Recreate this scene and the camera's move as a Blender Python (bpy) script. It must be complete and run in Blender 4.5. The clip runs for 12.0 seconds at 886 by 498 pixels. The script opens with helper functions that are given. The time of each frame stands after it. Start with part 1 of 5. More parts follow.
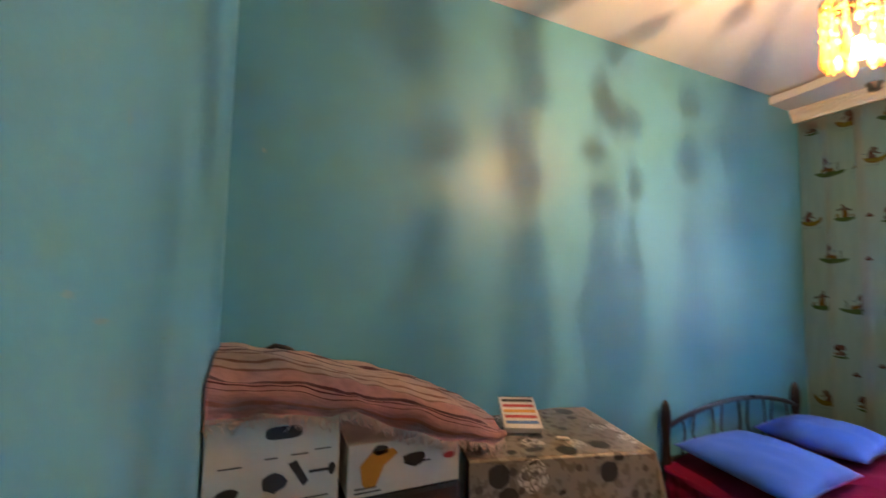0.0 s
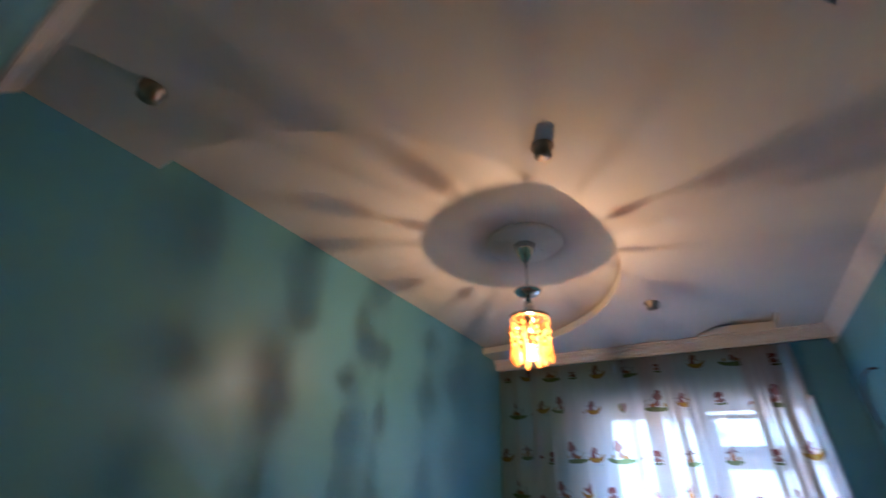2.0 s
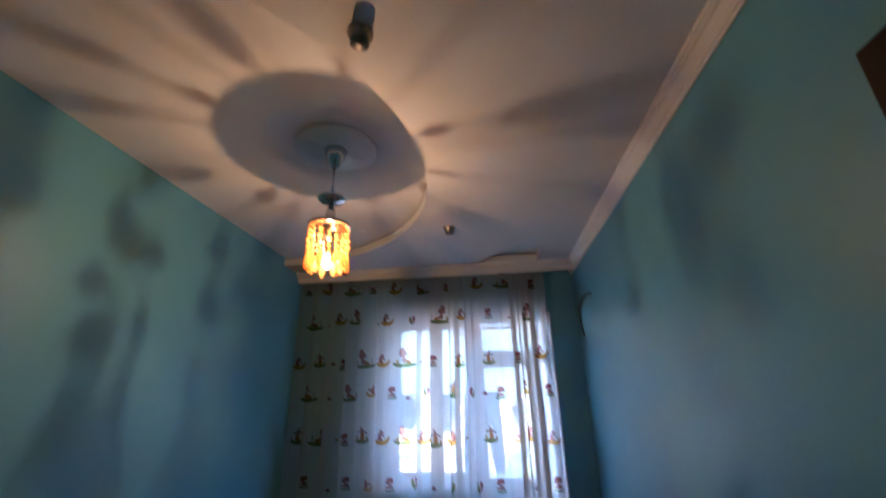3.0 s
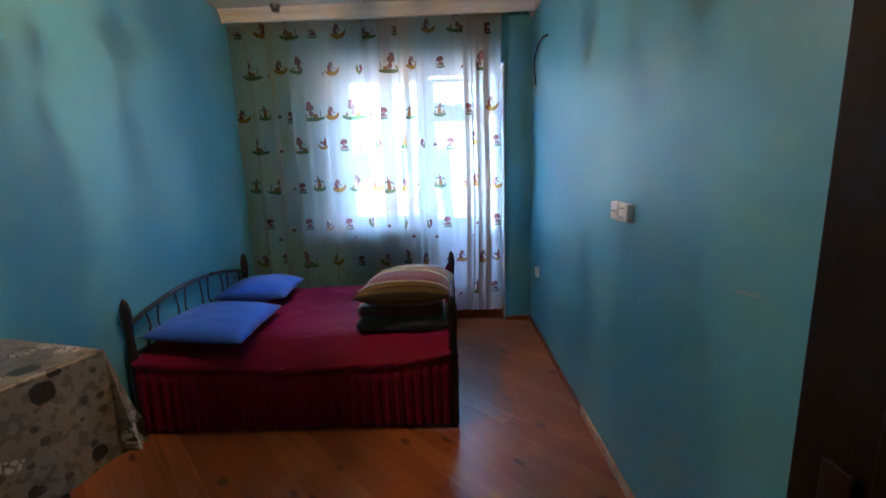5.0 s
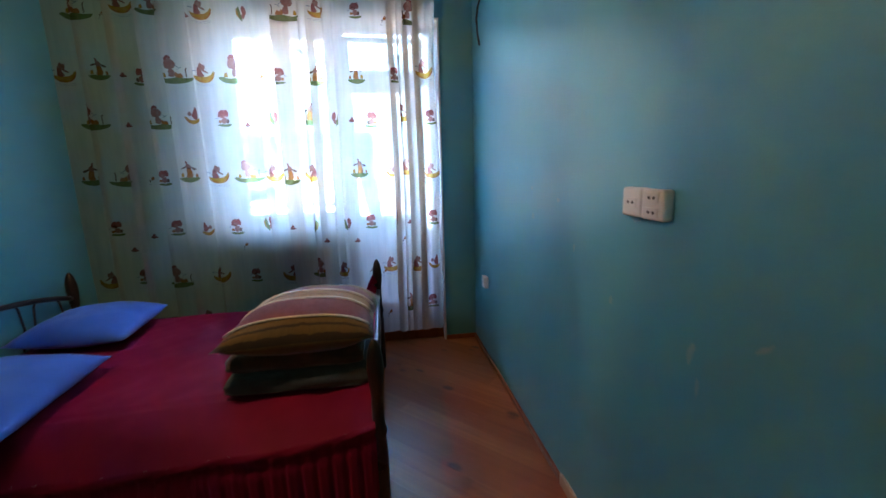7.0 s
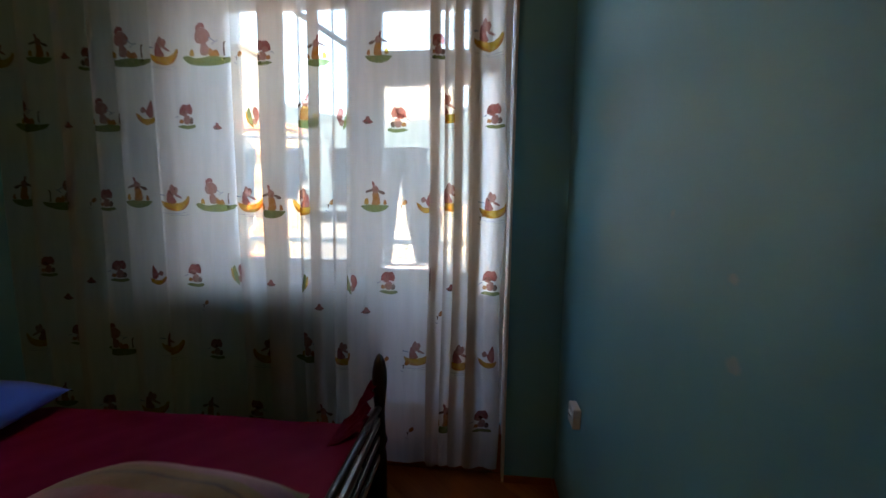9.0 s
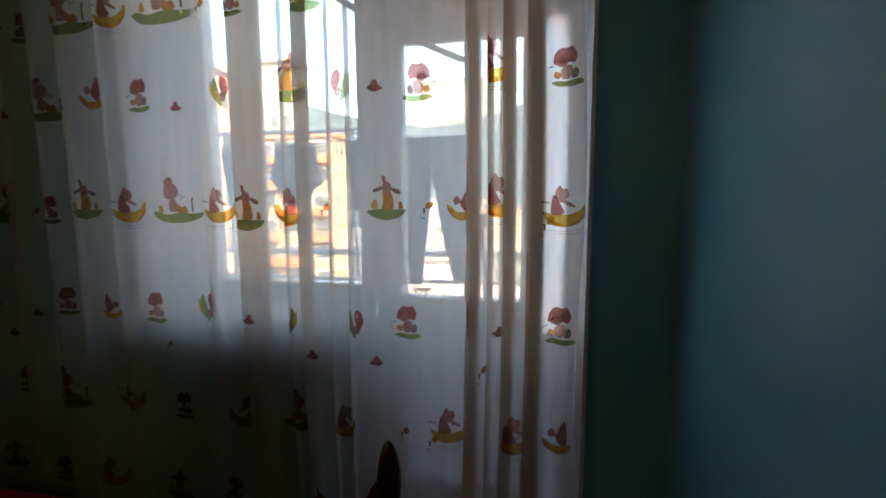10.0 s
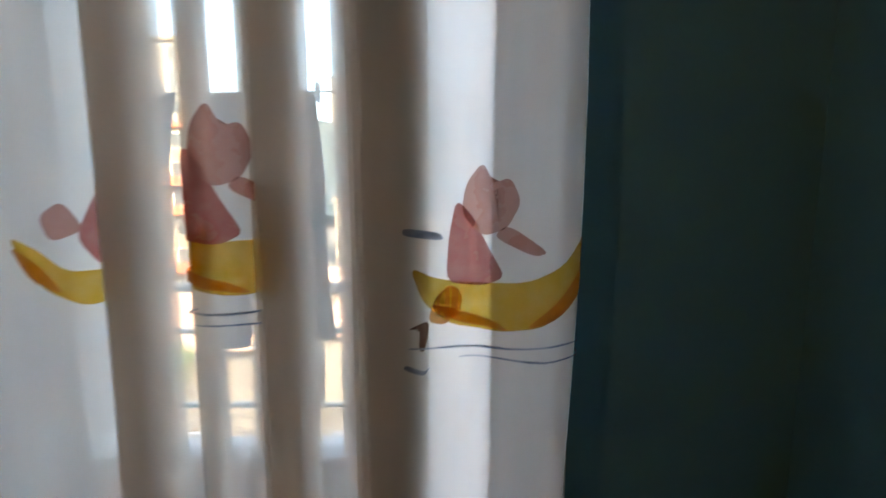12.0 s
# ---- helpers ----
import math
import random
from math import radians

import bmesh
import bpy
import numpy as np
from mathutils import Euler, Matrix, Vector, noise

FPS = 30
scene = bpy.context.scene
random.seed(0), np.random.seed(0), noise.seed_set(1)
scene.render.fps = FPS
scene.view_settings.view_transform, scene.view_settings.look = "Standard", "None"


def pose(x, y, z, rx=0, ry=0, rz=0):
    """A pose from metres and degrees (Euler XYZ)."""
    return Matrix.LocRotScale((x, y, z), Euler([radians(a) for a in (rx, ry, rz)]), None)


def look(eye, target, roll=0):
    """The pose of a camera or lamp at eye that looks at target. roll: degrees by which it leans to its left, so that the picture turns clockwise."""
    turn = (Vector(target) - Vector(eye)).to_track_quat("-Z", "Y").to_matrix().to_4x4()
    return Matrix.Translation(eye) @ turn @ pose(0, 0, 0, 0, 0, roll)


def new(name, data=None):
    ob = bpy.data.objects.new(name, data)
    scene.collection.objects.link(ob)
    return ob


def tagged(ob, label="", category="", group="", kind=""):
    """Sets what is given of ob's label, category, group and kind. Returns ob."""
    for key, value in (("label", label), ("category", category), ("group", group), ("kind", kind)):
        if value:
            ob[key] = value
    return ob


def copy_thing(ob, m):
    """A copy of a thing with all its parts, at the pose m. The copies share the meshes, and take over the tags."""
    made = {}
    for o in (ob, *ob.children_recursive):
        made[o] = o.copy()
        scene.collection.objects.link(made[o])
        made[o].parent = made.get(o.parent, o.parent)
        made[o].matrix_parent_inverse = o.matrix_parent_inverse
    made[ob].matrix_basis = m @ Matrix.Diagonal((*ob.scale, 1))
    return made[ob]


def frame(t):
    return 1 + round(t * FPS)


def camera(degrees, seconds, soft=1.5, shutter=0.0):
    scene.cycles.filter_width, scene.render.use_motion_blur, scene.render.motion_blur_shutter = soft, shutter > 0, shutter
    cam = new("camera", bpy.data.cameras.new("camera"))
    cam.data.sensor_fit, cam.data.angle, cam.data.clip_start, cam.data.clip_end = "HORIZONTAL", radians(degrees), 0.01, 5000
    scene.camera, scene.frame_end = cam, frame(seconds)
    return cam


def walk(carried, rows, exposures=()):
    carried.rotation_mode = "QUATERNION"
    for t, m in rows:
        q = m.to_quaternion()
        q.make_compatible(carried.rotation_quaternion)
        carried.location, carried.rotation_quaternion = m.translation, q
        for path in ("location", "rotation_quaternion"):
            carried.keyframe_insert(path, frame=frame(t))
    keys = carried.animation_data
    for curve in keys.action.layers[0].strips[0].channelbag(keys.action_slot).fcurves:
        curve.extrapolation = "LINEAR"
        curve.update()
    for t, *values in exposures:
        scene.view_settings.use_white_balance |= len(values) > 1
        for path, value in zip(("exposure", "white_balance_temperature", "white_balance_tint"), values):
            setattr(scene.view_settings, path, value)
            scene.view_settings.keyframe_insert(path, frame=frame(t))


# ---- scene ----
cam = camera(94.9, 12.0, shutter=0.5)

EXPOSURES = [(0, 7.25, 5450, 6), (0.5, 7.25, 5400, 7), (1, 6.9, 5150, 7), (1.5, 6.15, 4900, 7), (2.5, 5.55, 4850, 10), (3.5, 5.2, 5000, 9), (5.5, 6.55, 4700, -4), (6.5, 6.55, 4700, -4), (7.2, 6.05, 5350, -2),
             (8.8, 4.7, 6800, 3), (9.5, 4.4, 7000, 3), (10.5, 4.05, 7150, 3), (11, 4.0, 7250, 3), (11.5, 3.95, 7300, 3), (12, 4.3, 7400, 2)]
PATH = [
    (0, (0.706, 0.47, 1.591), (-1.12, 1.275, 1.73), 1.3),
    (0.2, (0.702, 0.45, 1.62), (-1.162, 1.162, 1.806), 1.6),
    (0.5, (0.694, 0.4, 1.749), (-1.122, 1.167, 2.088), 2.3),
    (1, (0.733, 0.385, 1.813), (-0.864, 1.35, 2.532), 4.6),
    (1.5, (0.74, 0.36, 1.832), (-0.562, 1.531, 2.797), 5.1),
    (2, (0.758, 0.393, 1.824), (-0.193, 1.832, 2.836), 2.9),
    (2.5, (0.777, 0.469, 1.82), (0.23, 2.16, 2.738), 1.4),
    (3, (0.817, 0.528, 1.792), (0.609, 2.396, 2.475), -1.2),
    (3.5, (0.849, 0.529, 1.72), (0.744, 2.49, 2.099), -1.9),
    (3.7, (0.875, 0.509, 1.71), (0.783, 2.492, 1.949), -2.1),
    (5.3, (0.865, 0.516, 1.471), (0.82, 2.472, 1.052), -1.8),
    (5.5, (0.862, 0.577, 1.446), (0.795, 2.527, 1.008), -2.3),
    (6, (0.864, 0.799, 1.439), (0.707, 2.752, 1.038), -1.6),
    (6.5, (0.884, 1.078, 1.436), (0.938, 3.034, 1.025), -1.9),
    (7, (0.912, 1.35, 1.441), (1.2, 3.292, 1.06), -1.6),
    (7.2, (0.933, 1.466, 1.449), (1.164, 3.422, 1.101), -1.9),
    (8.8, (1.274, 2.521, 1.439), (1.112, 4.504, 1.239), 1.1),
    (9, (1.253, 2.637, 1.461), (1.077, 4.615, 1.223), 0.8),
    (9.5, (1.222, 2.962, 1.454), (1.094, 4.941, 1.195), 0.3),
    (10, (1.199, 3.259, 1.453), (0.808, 5.208, 1.23), -0.4),
    (10.5, (1.212, 3.567, 1.469), (0.837, 5.521, 1.269), 0.9),
    (11, (1.219, 3.853, 1.439), (1.165, 5.843, 1.252), -0.8),
    (11.3, (1.197, 3.979, 1.448), (1.192, 5.963, 1.203), -1.0),
    (11.5, (1.228, 4.087, 1.457), (1.126, 6.073, 1.252), -0.0),
    (12, (1.268, 4.205, 1.476), (1.289, 6.192, 1.249), 0.1),
]
walk(cam, [(t, look(eye, target, roll)) for t, eye, target, roll in PATH], EXPOSURES)

# ---- world and light ----
world = bpy.data.worlds.new("sky")
scene.world = world
world.use_nodes = True
wn = world.node_tree
sky = wn.nodes.new("ShaderNodeTexSky")
sky.sky_type = "NISHITA"
sky.sun_disc = False
sky.sun_elevation, sky.sun_rotation = radians(34), radians(135)
sky.dust_density = 7.0
wn.links.new(sky.outputs[0], wn.nodes["Background"].inputs[0])
wn.nodes["Background"].inputs[1].default_value = 0.15

sun = new("sun", bpy.data.lights.new("sun", "SUN"))
sun.data.energy, sun.data.angle, sun.data.color = 0.25, radians(3), (1.0, 0.93, 0.82)
sun.matrix_world = look((-15, -15, 14), (0, 0, 0))

BULB = (0.028, 2.386, 2.533)
bulb_light = new("bulb_light", bpy.data.lights.new("bulb_light", "POINT"))
bulb_light.data.energy, bulb_light.data.color, bulb_light.data.shadow_soft_size = 0.58, (1.0, 0.50, 0.20), 0.006
bulb_light.location = BULB

# ---- plan ----
XL, XR, Y0, Y1, H, HR = -1.15, 1.67, 0.325, 4.635, 3.03, 3.11
YG = 4.81            # glazing plane
WX0, WX1, WZ = -0.235, 1.41, 2.56   # window opening
DX0 = 0.62           # balcony door begins here
SILL = 1.03


# ---- helpers ----
def part(name, bm, material, parent=None, label="", smooth=False):
    me = bpy.data.meshes.new(name)
    bm.normal_update()
    bm.to_mesh(me)
    bm.free()
    for m in (material if isinstance(material, (list, tuple)) else [material]):
        me.materials.append(m)
    if smooth:
        for p in me.polygons:
            p.use_smooth = True
    ob = new(name, me)
    if parent is not None:
        ob.parent = parent
    if label:
        ob["label"] = label
    return ob


def thing(name, label, category, group="", at=(0, 0, 0), turn=0):
    ob = new(name)
    ob.matrix_world = pose(*at, 0, 0, turn)
    return tagged(ob, label, category, group)


def setting(name, bm, material, smooth=False):
    return tagged(part(name, bm, material, smooth=smooth), kind="structure")


def box(bm, lo, hi, bevel=0.0, mi=0, m=None):
    r = bmesh.ops.create_cube(bm, size=1.0)
    for v in r["verts"]:
        v.co = Vector([(lo[i] + hi[i]) / 2 + v.co[i] * (hi[i] - lo[i]) for i in range(3)])
    faces = list({f for v in r["verts"] for f in v.link_faces})
    if bevel:
        es = list({e for f in faces for e in f.edges})
        rb = bmesh.ops.bevel(bm, geom=es, offset=bevel, segments=2, affect="EDGES", profile=0.5)
        faces = list({f for v in rb["verts"] for f in v.link_faces})
    vs = {v for f in faces for v in f.verts}
    for f in faces:
        f.material_index = mi
    if m is not None:
        for v in vs:
            v.co = m @ v.co
    return bm


def one(lo, hi, bevel=0.0):
    return box(bmesh.new(), lo, hi, bevel)


def tube(bm, pts, r, n=10, close=True):
    """A round bar along points; r is one radius or one for each point."""
    pts = [Vector(p) for p in pts]
    rs = r if isinstance(r, (list, tuple)) else [r] * len(pts)
    rings = []
    up = None
    for i, p in enumerate(pts):
        d = (pts[min(i + 1, len(pts) - 1)] - pts[max(i - 1, 0)]).normalized()
        if up is None:
            up = d.orthogonal().normalized()
        up = (up - d * up.dot(d)).normalized()
        side = d.cross(up)
        rings.append([bm.verts.new(p + (up * math.cos(2 * math.pi * k / n) + side * math.sin(2 * math.pi * k / n)) * rs[i]) for k in range(n)])
    for a, b in zip(rings, rings[1:]):
        for k in range(n):
            bm.faces.new((a[k], a[(k + 1) % n], b[(k + 1) % n], b[k])).smooth = True
    if close:
        bm.faces.new(rings[0][::-1])
        bm.faces.new(rings[-1])
    return bm


def lathe(bm, c, prof, n=24):
    """Turned round the upright through c; prof: rows of radius, height."""
    return tube(bm, [(c[0], c[1], c[2] + z) for _, z in prof], [max(r, 0.0004) for r, _ in prof], n)


def grid(nu, nv, f, uvf=None):
    bm = bmesh.new()
    vs = [[bm.verts.new(f(i / nu, j / nv)) for j in range(nv + 1)] for i in range(nu + 1)]
    uv = bm.loops.layers.uv.new("uv")
    for i in range(nu):
        for j in range(nv):
            fc = bm.faces.new((vs[i][j], vs[i + 1][j], vs[i + 1][j + 1], vs[i][j + 1]))
            fc.smooth = True
            for l, (a, b) in zip(fc.loops, ((i, j), (i + 1, j), (i + 1, j + 1), (i, j + 1))):
                l[uv].uv = uvf(a / nu, b / nv) if uvf else (a / nu, b / nv)
    return bm


def prism(bm, poly, z0, z1, mi=0):
    lo = [bm.verts.new((x, y, z0)) for x, y in poly]
    hi = [bm.verts.new((x, y, z1)) for x, y in poly]
    fs = [bm.faces.new(hi), bm.faces.new(lo[::-1])]
    for i in range(len(poly)):
        j = (i + 1) % len(poly)
        fs.append(bm.faces.new((lo[i], lo[j], hi[j], hi[i])))
    for f in fs:
        f.material_index = mi
    return bm


# ---- materials ----
def material(name, col, col2=None, rough=0.5, metal=0.0, scale=6.0, detail=80.0, vary=0.5, bump=0.1, coat=0.0, sheen=0.0, spec=0.5, stretch=(1, 1, 1), coords="Object"):
    m = bpy.data.materials.new(name)
    m.use_nodes = True
    nt = m.node_tree
    b = nt.nodes["Principled BSDF"]
    tc = nt.nodes.new("ShaderNodeTexCoord")
    mp = nt.nodes.new("ShaderNodeMapping")
    mp.inputs["Scale"].default_value = stretch
    nt.links.new(tc.outputs[coords], mp.inputs[0])
    big, fine = nt.nodes.new("ShaderNodeTexNoise"), nt.nodes.new("ShaderNodeTexNoise")
    big.inputs["Scale"].default_value, big.inputs["Detail"].default_value = scale, 4
    fine.inputs["Scale"].default_value, fine.inputs["Detail"].default_value = detail, 3
    for n in (big, fine):
        nt.links.new(mp.outputs[0], n.inputs["Vector"])
    add = nt.nodes.new("ShaderNodeMath")
    add.operation = "MULTIPLY_ADD"
    nt.links.new(fine.outputs[0], add.inputs[0])
    add.inputs[1].default_value = 0.35
    nt.links.new(big.outputs[0], add.inputs[2])
    ramp = nt.nodes.new("ShaderNodeMapRange")
    ramp.inputs[1].default_value, ramp.inputs[2].default_value = 0.45, 0.95
    ramp.inputs[3].default_value, ramp.inputs[4].default_value = 0.0, vary
    nt.links.new(add.outputs[0], ramp.inputs[0])
    mix = nt.nodes.new("ShaderNodeMix")
    mix.data_type = "RGBA"
    c2 = col2 or [c * 0.7 for c in col]
    mix.inputs[6].default_value, mix.inputs[7].default_value = (*col, 1), (*c2, 1)
    nt.links.new(ramp.outputs[0], mix.inputs[0])
    nt.links.new(mix.outputs[2], b.inputs["Base Color"])
    rr = nt.nodes.new("ShaderNodeMapRange")
    rr.inputs[3].default_value, rr.inputs[4].default_value = max(rough - 0.08, 0.02), min(rough + 0.1, 1)
    nt.links.new(big.outputs[0], rr.inputs[0])
    nt.links.new(rr.outputs[0], b.inputs["Roughness"])
    b.inputs["Metallic"].default_value = metal
    b.inputs["Coat Weight"].default_value = coat
    b.inputs["Coat Roughness"].default_value = 0.15
    b.inputs["Sheen Weight"].default_value = sheen
    b.inputs["Specular IOR Level"].default_value = spec
    if bump:
        bp = nt.nodes.new("ShaderNodeBump")
        bp.inputs["Strength"].default_value, bp.inputs["Distance"].default_value = bump, 0.004
        nt.links.new(fine.outputs[0], bp.inputs["Height"])
        nt.links.new(bp.outputs[0], b.inputs["Normal"])
    return m


def nodes_of(m):
    return m.node_tree, m.node_tree.nodes["Principled BSDF"]


def math_node(nt, op, a, b=None, c=None):
    n = nt.nodes.new("ShaderNodeMath")
    n.operation = op
    for i, v in enumerate((a, b, c)):
        if v is None:
            continue
        if isinstance(v, (int, float)):
            n.inputs[i].default_value = v
        else:
            nt.links.new(v, n.inputs[i])
    return n.outputs[0]


def mix_color(nt, fac, a, b):
    n = nt.nodes.new("ShaderNodeMix")
    n.data_type = "RGBA"
    for i, v in ((0, fac), (6, a), (7, b)):
        if isinstance(v, (tuple, list)):
            n.inputs[i].default_value = (*v, 1)
        elif isinstance(v, (int, float)):
            n.inputs[i].default_value = v
        else:
            nt.links.new(v, n.inputs[i])
    return n.outputs[2]


M_WALL = material("teal_wall_paint", (0.14, 0.38, 0.50), (0.115, 0.32, 0.415), rough=0.42, scale=1.6, detail=160, vary=0.7, bump=0.12)
M_CEIL = material("white_ceiling_paint", (0.72, 0.70, 0.68), (0.62, 0.60, 0.58), rough=0.75, scale=2, detail=120, vary=0.5, bump=0.06)
M_TRIM = material("white_gloss_paint", (0.75, 0.73, 0.70), (0.62, 0.59, 0.55), rough=0.4, scale=5, detail=90, vary=0.6, bump=0.05)
M_PVC = material("white_plastic", (0.80, 0.81, 0.82), (0.72, 0.73, 0.74), rough=0.3, scale=3, detail=60, vary=0.5, bump=0.02)
M_PLASTER = material("grey_plaster", (0.42, 0.40, 0.37), (0.33, 0.31, 0.29), rough=0.9, scale=2, detail=60, vary=0.8, bump=0.3)
M_HALL = material("dim_hall_paint", (0.30, 0.30, 0.28), (0.25, 0.24, 0.22), rough=0.7, scale=2, detail=90)
M_DOOR = material("dark_brown_varnish", (0.016, 0.008, 0.005), (0.009, 0.005, 0.004), rough=0.55, spec=0.2, scale=4, detail=50, bump=0.08, stretch=(8, 8, 0.6))
M_BLACK = material("black_lacquered_metal", (0.015, 0.011, 0.012), (0.03, 0.016, 0.014), rough=0.3, scale=8, detail=60, bump=0.03)
M_CHROME = material("chrome", (0.62, 0.62, 0.62), (0.5, 0.5, 0.5), rough=0.12, metal=1.0, bump=0.0)
M_BRASS = material("dull_brass", (0.45, 0.33, 0.16), (0.3, 0.2, 0.1), rough=0.35, metal=1.0, bump=0.02)
M_SPOT = material("dull_grey_metal", (0.33, 0.29, 0.25), (0.22, 0.19, 0.16), rough=0.35, metal=1.0, bump=0.02)
M_RED = material("crimson_satin", (0.18, 0.003, 0.038), (0.12, 0.002, 0.023), rough=0.6, scale=5, detail=240, vary=0.8, bump=0.1, sheen=0.3, spec=0.12)
M_RED.node_tree.nodes["Principled BSDF"].inputs["Sheen Tint"].default_value = (0.80, 0.05, 0.22, 1)
M_BLUE = material("royal_blue_cotton", (0.045, 0.15, 0.78), (0.03, 0.11, 0.64), rough=0.7, scale=7, detail=260, vary=0.7, bump=0.12, sheen=0.2)
M_NAVY = material("dark_blue_fleece", (0.016, 0.026, 0.045), (0.045, 0.065, 0.09), rough=0.95, scale=22, detail=200, vary=0.9, bump=0.5, sheen=0.4)
M_UMBER = material("dark_brown_fleece", (0.035, 0.018, 0.016), (0.11, 0.045, 0.025), rough=0.95, scale=18, detail=200, vary=0.8, bump=0.5, sheen=0.4)
M_CARD = material("white_cardboard", (0.66, 0.63, 0.60), (0.55, 0.52, 0.49), rough=0.75, scale=6, detail=120, vary=0.6, bump=0.05)
M_INK = material("black_print", (0.03, 0.03, 0.035), rough=0.6, bump=0.0)
M_AMBERINK = material("orange_print", (0.62, 0.28, 0.03), rough=0.6, bump=0.0)
M_REDINK = material("red_print", (0.45, 0.05, 0.06), rough=0.6, bump=0.0)
M_BLUEINK = material("blue_print", (0.10, 0.2, 0.5), rough=0.6, bump=0.0)
M_PLATE = material("off_white_plastic", (0.74, 0.73, 0.70), (0.66, 0.64, 0.60), rough=0.35, scale=20, detail=100, bump=0.02)
M_CHIP = material("bare_plaster_chip", (0.27, 0.43, 0.48), (0.22, 0.38, 0.43), rough=0.9, scale=40, bump=0.2)
M_GREYCLOTH = material("slate_grey_cloth", (0.085, 0.10, 0.12), (0.06, 0.072, 0.085), rough=0.95, scale=9, detail=220, bump=0.3)
M_PALECLOTH = material("pale_grey_cloth", (0.38, 0.40, 0.41), (0.3, 0.32, 0.33), rough=0.95, scale=9, detail=220, bump=0.3)
M_PINK = material("pink_render", (0.30, 0.165, 0.15), (0.25, 0.135, 0.125), rough=0.9, scale=0.4, detail=8, bump=0.1)
M_CREAM = material("cream_render", (0.25, 0.195, 0.125), (0.20, 0.16, 0.105), rough=0.9, scale=0.4, detail=8, bump=0.1)
M_WHITEHOUSE = material("pale_render", (0.20, 0.185, 0.175), (0.16, 0.15, 0.142), rough=0.9, scale=0.4, detail=8, bump=0.1)
M_ORANGE = material("orange_render", (0.34, 0.12, 0.055), (0.28, 0.09, 0.045), rough=0.9, scale=0.4, detail=8, bump=0.1)
M_ROOF = material("rusty_sheet_roof", (0.33, 0.20, 0.15), (0.4, 0.36, 0.32), rough=0.7, scale=0.6, detail=6, bump=0.2)
M_ASPHALT = material("asphalt", (0.09, 0.085, 0.08), (0.06, 0.06, 0.058), rough=0.95, scale=0.3, detail=12, bump=0.3)
# distance haze is mixed into the hill's blue-grey colour
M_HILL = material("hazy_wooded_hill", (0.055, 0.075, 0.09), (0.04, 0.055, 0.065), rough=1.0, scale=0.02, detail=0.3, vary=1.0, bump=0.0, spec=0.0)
M_DARKGLASS = material("dark_window_glass", (0.06, 0.07, 0.08), (0.1, 0.11, 0.12), rough=0.12, scale=1, bump=0.0)
M_RAIL = material("white_painted_rail", (0.66, 0.66, 0.64), (0.5, 0.45, 0.4), rough=0.45, scale=12, bump=0.05)

# varnished pine: grain along each plank, knots, tone by plank
M_PINE = material("varnished_pine", (0.46, 0.17, 0.052), (0.34, 0.10, 0.028), rough=0.34, coat=0.05, spec=0.45, bump=0.02)
nt, b = nodes_of(M_PINE)
tc = nt.nodes.new("ShaderNodeTexCoord")
mp = nt.nodes.new("ShaderNodeMapping")
mp.inputs["Rotation"].default_value = (0, 0, radians(45))
nt.links.new(tc.outputs["Object"], mp.inputs[0])
oi = nt.nodes.new("ShaderNodeObjectInfo")
shift = nt.nodes.new("ShaderNodeVectorMath")
shift.operation = "ADD"
nt.links.new(mp.outputs[0], shift.inputs[0])
comb = nt.nodes.new("ShaderNodeCombineXYZ")
nt.links.new(math_node(nt, "MULTIPLY", oi.outputs["Random"], 37.0), comb.inputs[2])
nt.links.new(comb.outputs[0], shift.inputs[1])
st = nt.nodes.new("ShaderNodeVectorMath")
st.operation = "MULTIPLY"
nt.links.new(shift.outputs[0], st.inputs[0])
st.inputs[1].default_value = (1.3, 26.0, 1.0)
grain = nt.nodes.new("ShaderNodeTexNoise")
grain.inputs["Scale"].default_value, grain.inputs["Detail"].default_value, grain.inputs["Distortion"].default_value = 1.6, 5, 0.6
nt.links.new(st.outputs[0], grain.inputs["Vector"])
kn = nt.nodes.new("ShaderNodeVectorMath")
kn.operation = "MULTIPLY"
nt.links.new(shift.outputs[0], kn.inputs[0])
kn.inputs[1].default_value = (0.72, 1.25, 1.0)
vor = nt.nodes.new("ShaderNodeTexVoronoi")
vor.inputs["Scale"].default_value = 4.6
nt.links.new(kn.outputs[0], vor.inputs["Vector"])
knot = nt.nodes.new("ShaderNodeMapRange")
knot.inputs[1].default_value, knot.inputs[2].default_value, knot.inputs[3].default_value, knot.inputs[4].default_value = 0.09, 0.18, 1.0, 0.0
nt.links.new(vor.outputs["Distance"], knot.inputs[0])
tone = mix_color(nt, oi.outputs["Random"], (0.40, 0.13, 0.036), (0.26, 0.072, 0.019))
gr = nt.nodes.new("ShaderNodeMapRange")
gr.inputs[1].default_value, gr.inputs[2].default_value = 0.35, 0.75
nt.links.new(grain.outputs[0], gr.inputs[0])
wood = mix_color(nt, math_node(nt, "MULTIPLY", gr.outputs[0], 0.55), tone, (0.17, 0.042, 0.012))
nt.links.new(mix_color(nt, math_node(nt, "MULTIPLY", knot.outputs[0], 0.85), wood, (0.06, 0.02, 0.01)), b.inputs["Base Color"])


